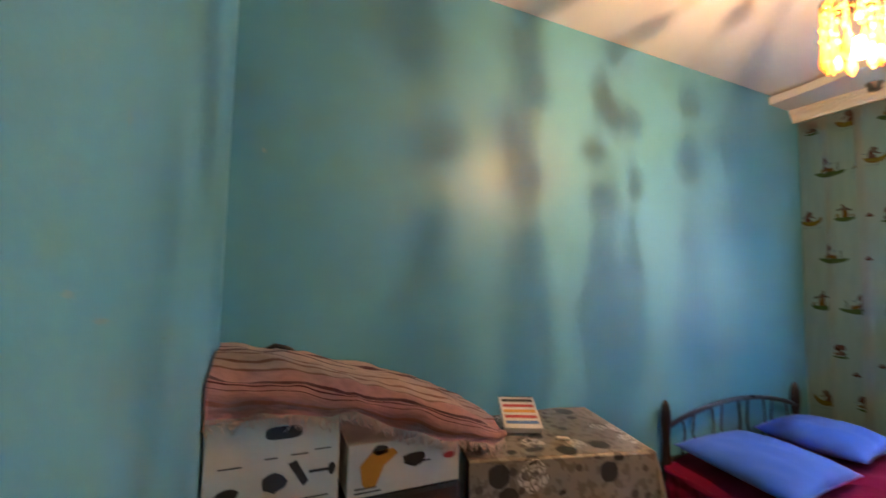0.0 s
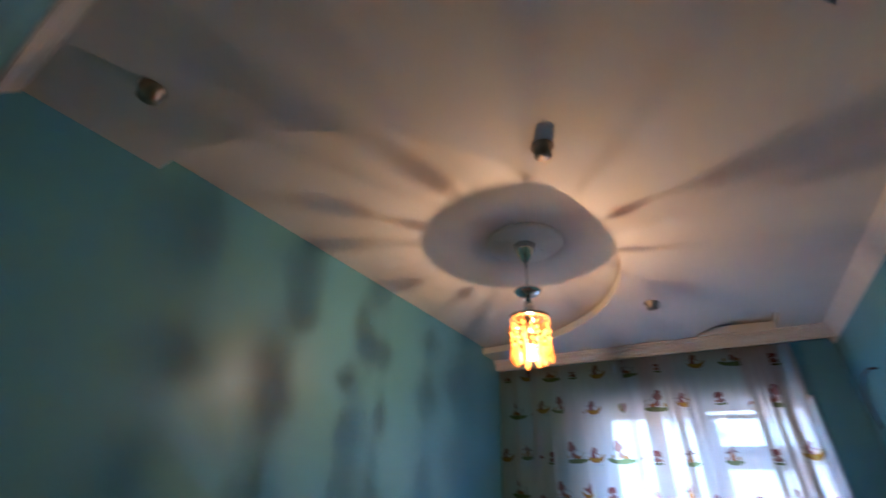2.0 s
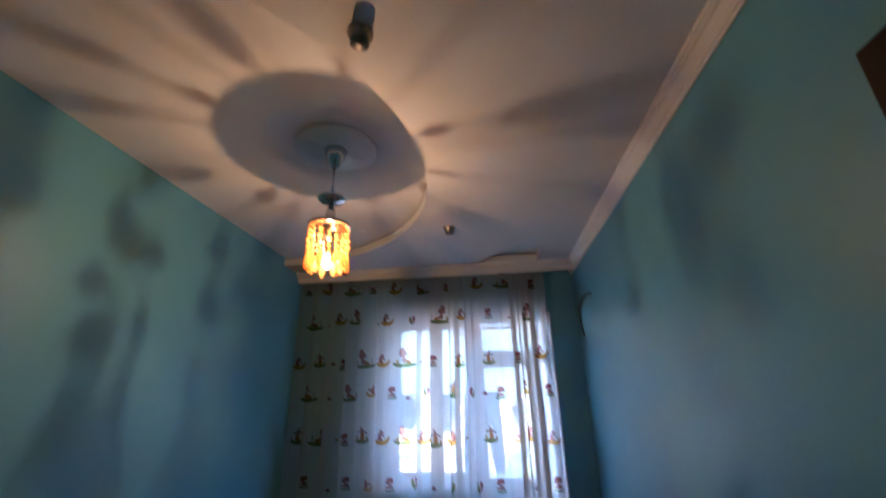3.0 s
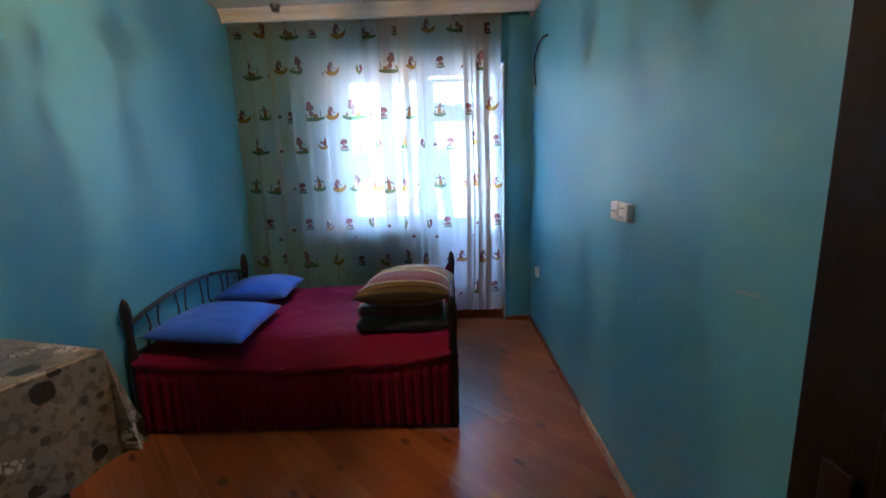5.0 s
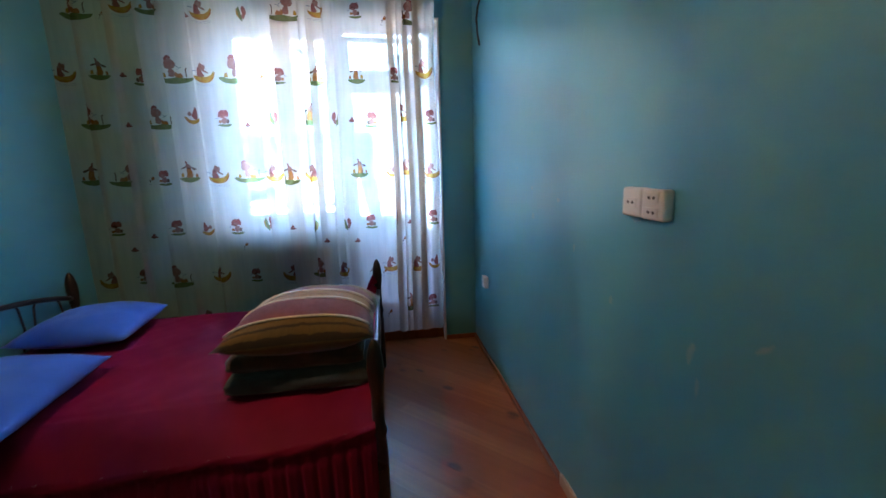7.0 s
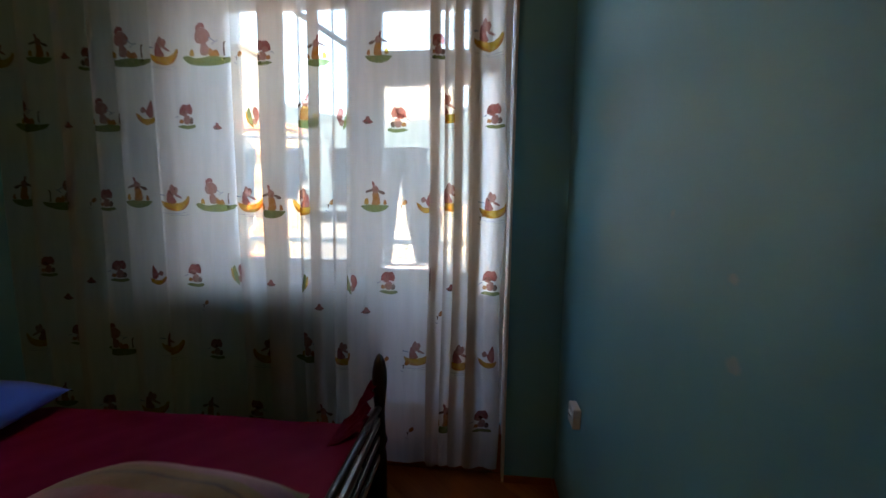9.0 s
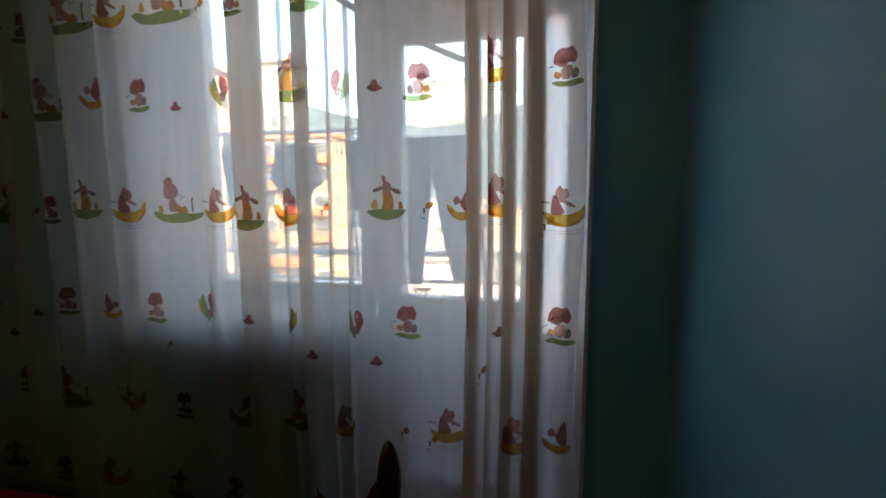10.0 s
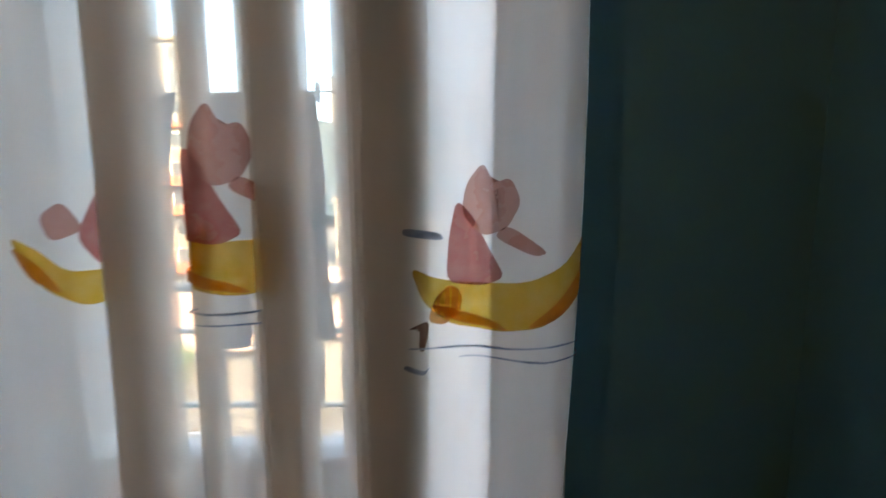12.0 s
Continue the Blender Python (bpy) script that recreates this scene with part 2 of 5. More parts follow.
def sheer(name, col, clear, blotch=0.0, back=0.08):
    """Thin see-through cloth: light passes straight, scattered through and scattered back."""
    m = bpy.data.materials.new(name)
    m.use_nodes = True
    nt = m.node_tree
    for n in list(nt.nodes):
        if n.type == "BSDF_PRINCIPLED":
            nt.nodes.remove(n)
    out = nt.nodes["Material Output"]
    tr, tl, df = nt.nodes.new("ShaderNodeBsdfTransparent"), nt.nodes.new("ShaderNodeBsdfTranslucent"), nt.nodes.new("ShaderNodeBsdfDiffuse")
    tcd = nt.nodes.new("ShaderNodeTexCoord")
    weave = nt.nodes.new("ShaderNodeTexNoise")
    weave.inputs["Scale"].default_value = 35
    mpp = nt.nodes.new("ShaderNodeMapping")
    mpp.inputs["Scale"].default_value = (1, 1, 0.12)
    nt.links.new(tcd.outputs["Object"], mpp.inputs[0])
    nt.links.new(mpp.outputs[0], weave.inputs["Vector"])
    wash = nt.nodes.new("ShaderNodeTexNoise")
    wash.inputs["Scale"].default_value, wash.inputs["Detail"].default_value = 48, 5
    nt.links.new(tcd.outputs["Object"], wash.inputs["Vector"])
    wr = nt.nodes.new("ShaderNodeMapRange")
    wr.inputs[1].default_value, wr.inputs[2].default_value, wr.inputs[4].default_value = 0.38, 0.68, blotch
    nt.links.new(wash.outputs[0], wr.inputs[0])
    dye = mix_color(nt, wr.outputs[0], tuple(col), tuple(0.55 * c + 0.36 for c in col))
    nt.links.new(dye, tl.inputs[0])
    nt.links.new(dye, df.inputs[0])
    tr.inputs[0].default_value = (*[min(1.0, 1.08 * c ** 0.5) for c in col], 1)
    m1, m2 = nt.nodes.new("ShaderNodeMixShader"), nt.nodes.new("ShaderNodeMixShader")
    m1.inputs[0].default_value = back
    nt.links.new(tl.outputs[0], m1.inputs[1])
    nt.links.new(df.outputs[0], m1.inputs[2])
    mr = nt.nodes.new("ShaderNodeMapRange")
    mr.inputs[3].default_value, mr.inputs[4].default_value = clear + 0.08, clear - 0.08
    nt.links.new(weave.outputs[0], mr.inputs[0])
    nt.links.new(mr.outputs[0], m2.inputs[0])
    nt.links.new(m1.outputs[0], m2.inputs[1])
    nt.links.new(tr.outputs[0], m2.inputs[2])
    nt.links.new(m2.outputs[0], out.inputs[0])
    return m


M_SHEER = sheer("white_voile", (0.79, 0.75, 0.71), 0.42, back=0.09)
M_PANEL = sheer("milky_door_panel", (0.24, 0.23, 0.25), 0.03)
M_SIDE = sheer("milky_side_glass", (0.80, 0.80, 0.80), 0.2, back=0.04)
M_P_YELLOW = sheer("yellow_cloth_print", (0.58, 0.3, 0.015), 0.58, 0.3, 0.03)
M_P_ORANGE = sheer("orange_cloth_print", (0.48, 0.16, 0.02), 0.56, 0.3, 0.03)
M_P_GREEN = sheer("green_cloth_print", (0.17, 0.21, 0.04), 0.56, 0.3, 0.03)
M_P_RED = sheer("coral_cloth_print", (0.33, 0.065, 0.055), 0.56, 0.3, 0.03)
M_P_PINK = sheer("pink_cloth_print", (0.42, 0.16, 0.125), 0.6, 0.3, 0.03)
M_P_BROWN = sheer("russet_cloth_print", (0.13, 0.06, 0.04), 0.42, 0.3, 0.03)
M_P_INK = sheer("blue_line_print", (0.12, 0.15, 0.22), 0.2, 0.75)

M_GLASS = bpy.data.materials.new("window_glass")
M_GLASS.use_nodes = True
nt, b = nodes_of(M_GLASS)
b.inputs["Base Color"].default_value = (0.95, 0.98, 0.97, 1)
b.inputs["Transmission Weight"].default_value, b.inputs["Roughness"].default_value, b.inputs["IOR"].default_value = 1.0, 0.0, 1.45

M_BULB = bpy.data.materials.new("lit_bulb")
M_BULB.use_nodes = True
nt, b = nodes_of(M_BULB)
b.inputs["Emission Color"].default_value, b.inputs["Emission Strength"].default_value = (1.0, 0.68, 0.32, 1), 2.5

# amber glass rods of the lamp
M_AMBER = bpy.data.materials.new("amber_glass")
M_AMBER.use_nodes = True
nt, b = nodes_of(M_AMBER)
out = nt.nodes["Material Output"]
b.inputs["Base Color"].default_value, b.inputs["Roughness"].default_value = (0.75, 0.42, 0.12, 1), 0.12
tl, tr = nt.nodes.new("ShaderNodeBsdfTranslucent"), nt.nodes.new("ShaderNodeBsdfTransparent")
tl.inputs[0].default_value, tr.inputs[0].default_value = (0.62, 0.33, 0.09, 1), (1.0, 0.74, 0.38, 1)
a1, a2 = nt.nodes.new("ShaderNodeMixShader"), nt.nodes.new("ShaderNodeMixShader")
a1.inputs[0].default_value, a2.inputs[0].default_value = 0.5, 0.5
nt.links.new(b.outputs[0], a1.inputs[1])
nt.links.new(tl.outputs[0], a1.inputs[2])
nt.links.new(a1.outputs[0], a2.inputs[1])
nt.links.new(tr.outputs[0], a2.inputs[2])
nt.links.new(a2.outputs[0], out.inputs[0])

# oilcloth: grey-beige ground, dark discs, pale blossoms
M_OILCLOTH = material("printed_oilcloth", (0.25, 0.22, 0.19), (0.165, 0.14, 0.12), rough=0.38, scale=9, detail=120, bump=0.03, coords="UV")
nt, b = nodes_of(M_OILCLOTH)
base = b.inputs["Base Color"].links[0].from_socket
tc = nt.nodes.new("ShaderNodeTexCoord")


def dots(sc, r0, lowest, highest, seed):
    mp = nt.nodes.new("ShaderNodeMapping")
    mp.inputs["Location"].default_value = (seed, seed * 1.7, 0)
    nt.links.new(tc.outputs["UV"], mp.inputs[0])
    wob = nt.nodes.new("ShaderNodeTexNoise")
    wob.inputs["Scale"].default_value = sc * 4
    nt.links.new(mp.outputs[0], wob.inputs["Vector"])
    v = nt.nodes.new("ShaderNodeTexVoronoi")
    v.inputs["Scale"].default_value, v.inputs["Randomness"].default_value = sc, 0.75
    nt.links.new(mp.outputs[0], v.inputs["Vector"])
    d = math_node(nt, "MULTIPLY_ADD", wob.outputs[0], 0.12, v.outputs["Distance"])
    inside = math_node(nt, "LESS_THAN", d, r0)
    sep = nt.nodes.new("ShaderNodeSeparateColor")
    nt.links.new(v.outputs["Color"], sep.inputs[0])
    pick = math_node(nt, "MULTIPLY", math_node(nt, "GREATER_THAN", sep.outputs[0], lowest), math_node(nt, "LESS_THAN", sep.outputs[0], highest))
    return math_node(nt, "MULTIPLY", inside, pick), v


shade_noise = nt.nodes.new("ShaderNodeTexNoise")
shade_noise.inputs["Scale"].default_value, shade_noise.inputs["Detail"].default_value = 26, 5
nt.links.new(tc.outputs["UV"], shade_noise.inputs["Vector"])
petal = nt.nodes.new("ShaderNodeTexVoronoi")
petal.feature, petal.inputs["Scale"].default_value = "DISTANCE_TO_EDGE", 42
nt.links.new(tc.outputs["UV"], petal.inputs["Vector"])
c = mix_color(nt, math_node(nt, "GREATER_THAN", shade_noise.outputs[0], 0.54), base, (0.15, 0.122, 0.10))
f1, v1 = dots(9.0, 0.45, 0.0, 0.85, 0.0)
c = mix_color(nt, math_node(nt, "MULTIPLY", f1, 0.95), c, (0.016, 0.010, 0.010))
f2, v2 = dots(6.0, 0.44, 0.4, 1.0, 3.3)
petals = math_node(nt, "GREATER_THAN", petal.outputs["Distance"], 0.09)
c = mix_color(nt, math_node(nt, "MULTIPLY", f2, petals), c, (0.60, 0.56, 0.52))
f3, v3 = dots(19.0, 0.36, 0.45, 1.0, 7.1)
c = mix_color(nt, math_node(nt, "MULTIPLY", f3, 0.8), c, (0.045, 0.03, 0.026))
nt.links.new(c, b.inputs["Base Color"])


def striped(name, stops, rough, bump, along, fine=200, sheen=0.3):
    """Bands across one UV axis; stops: rows of place and colour."""
    m = material(name, (0.5, 0.5, 0.5), rough=rough, scale=8, detail=fine, bump=bump, sheen=sheen)
    nt, b = nodes_of(m)
    tc = nt.nodes.new("ShaderNodeTexCoord")
    sep = nt.nodes.new("ShaderNodeSeparateXYZ")
    nt.links.new(tc.outputs["UV"], sep.inputs[0])
    wob = nt.nodes.new("ShaderNodeTexNoise")
    wob.inputs["Scale"].default_value = 14
    nt.links.new(tc.outputs["UV"], wob.inputs["Vector"])
    pos = math_node(nt, "ADD", sep.outputs[along], math_node(nt, "MULTIPLY_ADD", wob.outputs[0], 0.02, -0.01))
    cr = nt.nodes.new("ShaderNodeValToRGB")
    cr.color_ramp.interpolation = "CONSTANT"
    els = cr.color_ramp.elements
    els[0].position, els[0].color = stops[0][0], (*stops[0][1], 1)
    els[1].position, els[1].color = stops[1][0], (*stops[1][1], 1)
    for p, col in stops[2:]:
        e = els.new(p)
        e.color = (*col, 1)
    nt.links.new(pos, cr.inputs[0])
    mott = nt.nodes.new("ShaderNodeTexNoise")
    mott.inputs["Scale"].default_value, mott.inputs["Detail"].default_value = 30, 4
    nt.links.new(tc.outputs["UV"], mott.inputs["Vector"])
    mr = nt.nodes.new("ShaderNodeMapRange")
    mr.inputs[1].default_value, mr.inputs[2].default_value, mr.inputs[4].default_value = 0.4, 0.7, 0.36
    nt.links.new(mott.outputs[0], mr.inputs[0])
    dark = nt.nodes.new("ShaderNodeMix")
    dark.data_type, dark.blend_type = "RGBA", "MULTIPLY"
    nt.links.new(mr.outputs[0], dark.inputs[0])
    nt.links.new(cr.outputs[0], dark.inputs[6])
    dark.inputs[7].default_value = (0.45, 0.4, 0.4, 1)
    nt.links.new(dark.outputs[2], b.inputs["Base Color"])
    return m


UMB = (0.05, 0.025, 0.02)
GOLD, PLUM, SAND, OCHRE = (0.115, 0.068, 0.011), (0.155, 0.05, 0.10), (0.28, 0.205, 0.125), (0.03, 0.017, 0.007)
M_QUILT = striped("plum_and_gold_quilt", [(0.0, OCHRE), (0.02, GOLD), (0.05, OCHRE), (0.065, GOLD), (0.10, OCHRE), (0.115, PLUM), (0.33, SAND), (0.40, (0.25, 0.14, 0.14)), (0.415, SAND), (0.50, PLUM), (0.66, GOLD), (0.74, OCHRE), (0.76, GOLD), (0.82, PLUM), (0.93, GOLD)], 0.75, 0.3, 1)
ROSE, WINE, CREAMC, CORAL = (0.66, 0.37, 0.38), (0.11, 0.018, 0.04), (0.70, 0.54, 0.49), (0.60, 0.26, 0.21)
TAN = (0.30, 0.14, 0.11)
M_THROW = striped("rose_striped_throw", [(0.0, CREAMC), (0.08, WINE), (0.11, CREAMC), (0.15, WINE), (0.17, CREAMC), (0.26, TAN), (0.28, CREAMC), (0.33, TAN), (0.35, CREAMC), (0.40, TAN), (0.415, ROSE), (0.50, WINE), (0.522, ROSE), (0.565, WINE), (0.582, ROSE), (0.63, WINE), (0.642, ROSE), (0.80, CORAL), (0.86, ROSE)], 0.9, 0.5, 1, 260)

# ---- room shell ----
floor = setting("floor", one((XL - 0.1, Y0 - 2.2, -0.25), (XR + 0.1, Y1 + 0.3, -0.021)), M_PINE)
wall_left = setting("wall_left", one((XL - 0.2, Y0 - 0.14, -0.2), (XL, Y1 + 0.36, HR + 0.2)), M_WALL)
wall_right = setting("wall_right", one((XR, Y0 - 0.14, -0.2), (XR + 0.2, Y1 + 0.36, HR + 0.2)), M_WALL)

DOOR0, DOOR1, DOORH = 0.70, 1.345, 2.24
bm = bmesh.new()
box(bm, (XL, Y0 - 0.14, -0.02), (DOOR0, Y0, HR))
box(bm, (DOOR1, Y0 - 0.14, -0.02), (XR, Y0, HR))
box(bm, (DOOR0, Y0 - 0.14, DOORH), (DOOR1, Y0, HR))
wall_back = setting("wall_back", bm, M_WALL)

bm = bmesh.new()
box(bm, (XL, Y1, -0.02), (WX0, Y1 + 0.34, SILL - 0.03))
box(bm, (XL, Y1, WZ), (WX0, Y1 + 0.34, HR))
prism(bm, [(XL, Y1), (WX0 - 0.128, Y1), (WX0 - 0.002, YG), (WX0, Y1 + 0.34), (XL, Y1 + 0.34)], SILL - 0.03, WZ)
box(bm, (WX1, Y1, -0.02), (XR, Y1 + 0.34, HR))
box(bm, (WX0, Y1, WZ), (WX1, Y1 + 0.34, HR))
box(bm, (WX0, Y1, -0.02), (DX0, Y1 + 0.34, SILL - 0.03))
box(bm, (DX0, Y1 + 0.15, -0.02), (WX1, Y1 + 0.34, 0.22))
box(bm, (DX0, YG - 0.004, 0.22), (DX0 + 0.0215, Y1 + 0.34, SILL))
wall_window = setting("wall_window", bm, M_WALL)

# white lining of the window reveal
bm = bmesh.new()
prism(bm, [(WX0 - 0.125, Y1 - 0.004), (WX0 + 0.012, YG), (WX0 - 0.03, YG), (WX0 - 0.135, Y1 - 0.004)], SILL, WZ)
box(bm, (WX1 - 0.012, Y1 - 0.004, 0.0), (WX1 + 0.001, YG, WZ))
box(bm, (WX0 + 0.012, Y1 - 0.004, WZ - 0.012), (WX1 - 0.012, YG, WZ + 0.001))
box(bm, (DX0 - 0.012, Y1 - 0.004, 0.0), (DX0 + 0.004, YG, SILL - 0.032))
setting("reveal_trim", bm, M_TRIM)

# two-level ceiling: a half round and two wedges are set back above the lower board, with a dark gap along the top of the step
CC, CR = (-1.12, 2.50), 1.62
arc = []
n_arc = 72
for i in range(n_arc + 1):
    a = -math.pi / 2 + math.pi * i / n_arc
    arc.append((max(CC[0] + CR * math.cos(a), XL), CC[1] + CR * math.sin(a)))
arc[0], arc[-1] = (XL, arc[0][1]), (XL, arc[-1][1])
outer = [(XL, Y0), (XR, Y0), (XR, Y1), (XL, Y1)] + arc[::-1]
wedges = [[(0.77, 4.34), (1.15, 3.84), (1.31, 4.03), (1.31, 4.40)], [(1.31, 1.49), (0.93, 1.0), (1.27, 1.0)]]
bm = bmesh.new()
edges = []
for loop in [outer] + wedges:
    vs = [bm.verts.new((x, y, H)) for x, y in loop]
    for i in range(len(vs)):
        edges.append(bm.edges.new((vs[i], vs[(i + 1) % len(vs)])))
rim = list(edges)
bmesh.ops.triangle_fill(bm, use_beauty=True, edges=edges, normal=(0, 0, -1))
up = bmesh.ops.extrude_edge_only(bm, edges=rim)
for v in up["geom"]:
    if isinstance(v, bmesh.types.BMVert):
        v.co.z = HR - 0.018
bmesh.ops.recalc_face_normals(bm, faces=bm.faces)
box(bm, (XL - 0.1, Y0 - 0.1, HR), (XR + 0.1, Y1 + 0.3, HR + 0.18))
ceiling = setting("ceiling", bm, M_CEIL)

# cove cornice on three walls
PROFILE = [(0, -0.10), (0.007, -0.10), (0.010, -0.088), (0.016, -0.084), (0.018, -0.072), (0.026, -0.052), (0.038, -0.036), (0.046, -0.031), (0.048, -0.02), (0.058, -0.015), (0.060, 0.002), (0, 0.002)]


def cornice(name, p, q, inward, mat=M_TRIM):
    bm = bmesh.new()
    p, q, inward = Vector((*p, H)), Vector((*q, H)), Vector((*inward, 0))
    a = [bm.verts.new(p + inward * d + Vector((0, 0, z))) for d, z in PROFILE]
    c = [bm.verts.new(q + inward * d + Vector((0, 0, z))) for d, z in PROFILE]
    for i in range(len(PROFILE)):
        j = (i + 1) % len(PROFILE)
        bm.faces.new((a[i], a[j], c[j], c[i]))
    bm.faces.new(a)
    bm.faces.new(c[::-1])
    bmesh.ops.recalc_face_normals(bm, faces=bm.faces)
    return setting(name, bm, mat)


cornice("cornice_right", (XR - 0.001, Y0), (XR - 0.001, Y1), (-1, 0))
cornice("cornice_back", (XL, Y0 + 0.001), (XR - 0.1, Y0 + 0.001), (0, 1))
cornice("cornice_window", (XL, 4.448), (XR - 0.01, 4.448), (0, -1), M_CEIL)

# skirting on the right wall: a pale broken length and a brown one
bm = bmesh.new()
for y0, y1 in ((Y0 + 0.75, 1.62), (1.625, 2.34), (2.345, 2.90)):
    box(bm, (XR - 0.016, y0, 0.0), (XR + 0.001, y1, 0.05 + 0.004 * math.sin(y0 * 9)), 0.004)
setting("baseboard_right", bm, material("scuffed_pale_skirting", (0.56, 0.44, 0.37), (0.34, 0.17, 0.1), rough=0.5, scale=9, detail=60, vary=1.0, bump=0.2))
bm = bmesh.new()
box(bm, (XR - 0.013, 2.91, 0.0), (XR + 0.001, Y1, 0.038), 0.004)
box(bm, (WX1, Y1 - 0.013, 0.0), (XR - 0.014, Y1 + 0.001, 0.038), 0.004)
setting("baseboard_far", bm, M_PINE)
bm = bmesh.new()
box(bm, (XL - 0.001, 1.3, 0.0), (XL + 0.014, Y1, 0.045), 0.004)
setting("baseboard_left", bm, M_PINE)

# hall behind the doorway
bm = bmesh.new()
box(bm, (XL, Y0 - 2.4, -0.2), (XR, Y0 - 2.2, HR))
box(bm, (XL - 0.2, Y0 - 2.4, -0.2), (XL, Y0 - 0.14, HR))
box(bm, (XR, Y0 - 2.4, -0.2), (XR + 0.2, Y0 - 0.14, HR))
box(bm, (XL - 0.2, Y0 - 2.4, HR), (XR + 0.2, Y0 - 0.1, HR + 0.2))
setting("hall_walls", bm, M_HALL)

# the house's own outer wall
bm = bmesh.new()
box(bm, (-9, Y1 + 0.1, -9), (XL - 0.2, Y1 + 0.36, 7))
box(bm, (XR + 0.2, Y1 + 0.1, -9), (9, Y1 + 0.36, 7))
box(bm, (XL - 0.2, Y1 + 0.1, HR + 0.2), (XR + 0.2, Y1 + 0.36, 7))
box(bm, (XL - 0.2, Y1 + 0.1, -9), (XR + 0.2, Y1 + 0.36, -0.25))
box(bm, (-9, -7, 6.8), (9, Y1 + 0.1, 7))
setting("house_outer_wall", bm, M_PLASTER)

# ---- window and balcony door ----
window = tagged(new("window_1"), kind="structure")
FY0, FY1 = YG, YG + 0.065


def frame_bars(lo, hi, w, y0, y1, bevel=0.006):
    (x0, z0), (x1, z1) = lo, hi
    bm = bmesh.new()
    box(bm, (x0, y0, z0), (x0 + w, y1, z1), bevel)
    box(bm, (x1 - w, y0, z0), (x1, y1, z1), bevel)
    box(bm, (x0 + w - 0.004, y0 + 0.001, z0), (x1 - w + 0.004, y1 - 0.001, z0 + w), bevel)
    box(bm, (x0 + w - 0.004, y0 + 0.001, z1 - w), (x1 - w + 0.004, y1 - 0.001, z1), bevel)
    return bm


def pane(parent, lo, hi, y):
    ob = part("pane", one((lo[0], y, lo[1]), (hi[0], y + 0.005, hi[1])), M_GLASS, parent)
    ob.visible_shadow = False
    return ob


part("window_frame", frame_bars((WX0 + 0.012, SILL), (DX0 + 0.02, WZ - 0.012), 0.095, FY0, FY1), M_PVC, window)
pane(window, (-0.135, 1.115), (0.552, 2.462), YG + 0.03)
sill = part("window_sill", one((WX0 - 0.15, Y1 - 0.07, SILL - 0.03), (DX0 - 0.014, YG + 0.01, SILL), 0.006), M_PVC, window, "deep white plastic sill board")

door2 = tagged(new("door_2"), kind="structure")
part("door_frame", frame_bars((DX0 + 0.021, 0.22), (WX1 - 0.012, WZ - 0.012), 0.05, FY0, FY1), M_PVC, door2)
bm = one((DX0 + 0.07, FY0 + 0.001, 2.11), (WX1 - 0.06, FY1 - 0.001, 2.20), 0.006)
part("transom_bar", bm, M_PVC, door2)
part("transom_frame", frame_bars((DX0 + 0.071, 2.19), (1.30, 2.47), 0.035, FY0 - 0.008, FY1 - 0.002), M_PVC, door2)
pane(door2, (0.72, 2.22), (1.27, 2.44), YG + 0.03)
part("side_panel", one((1.236, FY0 + 0.012, 0.952), (WX1 - 0.06, FY0 + 0.018, 2.5)), M_SIDE, door2)
part("side_panel", one((1.236, FY0 + 0.012, 0.26), (WX1 - 0.06, FY0 + 0.018, 0.95)), M_PANEL, door2)
leaf = part("door_leaf", frame_bars((DX0 + 0.055, 0.25), (1.245, 2.115), 0.058, FY0 - 0.018, FY1 - 0.01), M_PVC, door2)
pane(door2, (0.725, 1.10), (1.19, 2.06), YG + 0.025)
part("mid_rail", one((0.73, FY0 - 0.017, 0.985), (1.19, FY1 - 0.012, 1.082), 0.005), M_PVC, door2)
part("lower_panel", one((0.73, FY0 + 0.004, 0.30), (1.19, FY0 + 0.010, 0.99)), M_PANEL, door2)
bm = bmesh.new()
box(bm, (0.686, FY0 - 0.028, 1.04), (0.714, FY0 - 0.017, 1.18), 0.004)
box(bm, (0.69, FY0 - 0.06, 1.135), (0.71, FY0 - 0.027, 1.155), 0.004)
box(bm, (0.688, FY0 - 0.068, 1.02), (0.712, FY0 - 0.052, 1.16), 0.005)
part("door_handle", bm, M_PVC, door2, "white plastic lever handle")
part("threshold", one((DX0 + 0.005, Y1 + 0.06, 0.0), (WX1 - 0.013, Y1 + 0.16, 0.225), 0.006), M_PINE, door2)

# dark doorway of the room, leaf swung open into it
door1 = tagged(new("door_1"), kind="structure")
bm = bmesh.new()
box(bm, (DOOR0 - 0.001, Y0 - 0.139, 0), (DOOR0 + 0.03, Y0 - 0.002, DOORH), 0.004)
box(bm, (DOOR1 - 0.03, Y0 - 0.139, 0), (DOOR1 + 0.001, Y0 - 0.002, DOORH), 0.004)
box(bm, (DOOR0 + 0.03, Y0 - 0.139, DOORH - 0.03), (DOOR1 - 0.03, Y0 - 0.002, DOORH + 0.001), 0.004)
part("door_lining", bm, M_DOOR, door1)
open_leaf = part("door_leaf", one((1.312, Y0 + 0.005, 0.012), (1.352, 1.005, 2.205), 0.004), M_DOOR, door1)
for z0, z1 in ((0.2, 0.95), (1.12, 2.05)):
    part("door_panel", one((1.304, Y0 + 0.12, z0), (1.313, 0.90, z1), 0.004), M_DOOR, open_leaf)
bm = bmesh.new()
box(bm, (1.303, 0.915, 0.98), (1.313, 0.955, 1.18), 0.003)
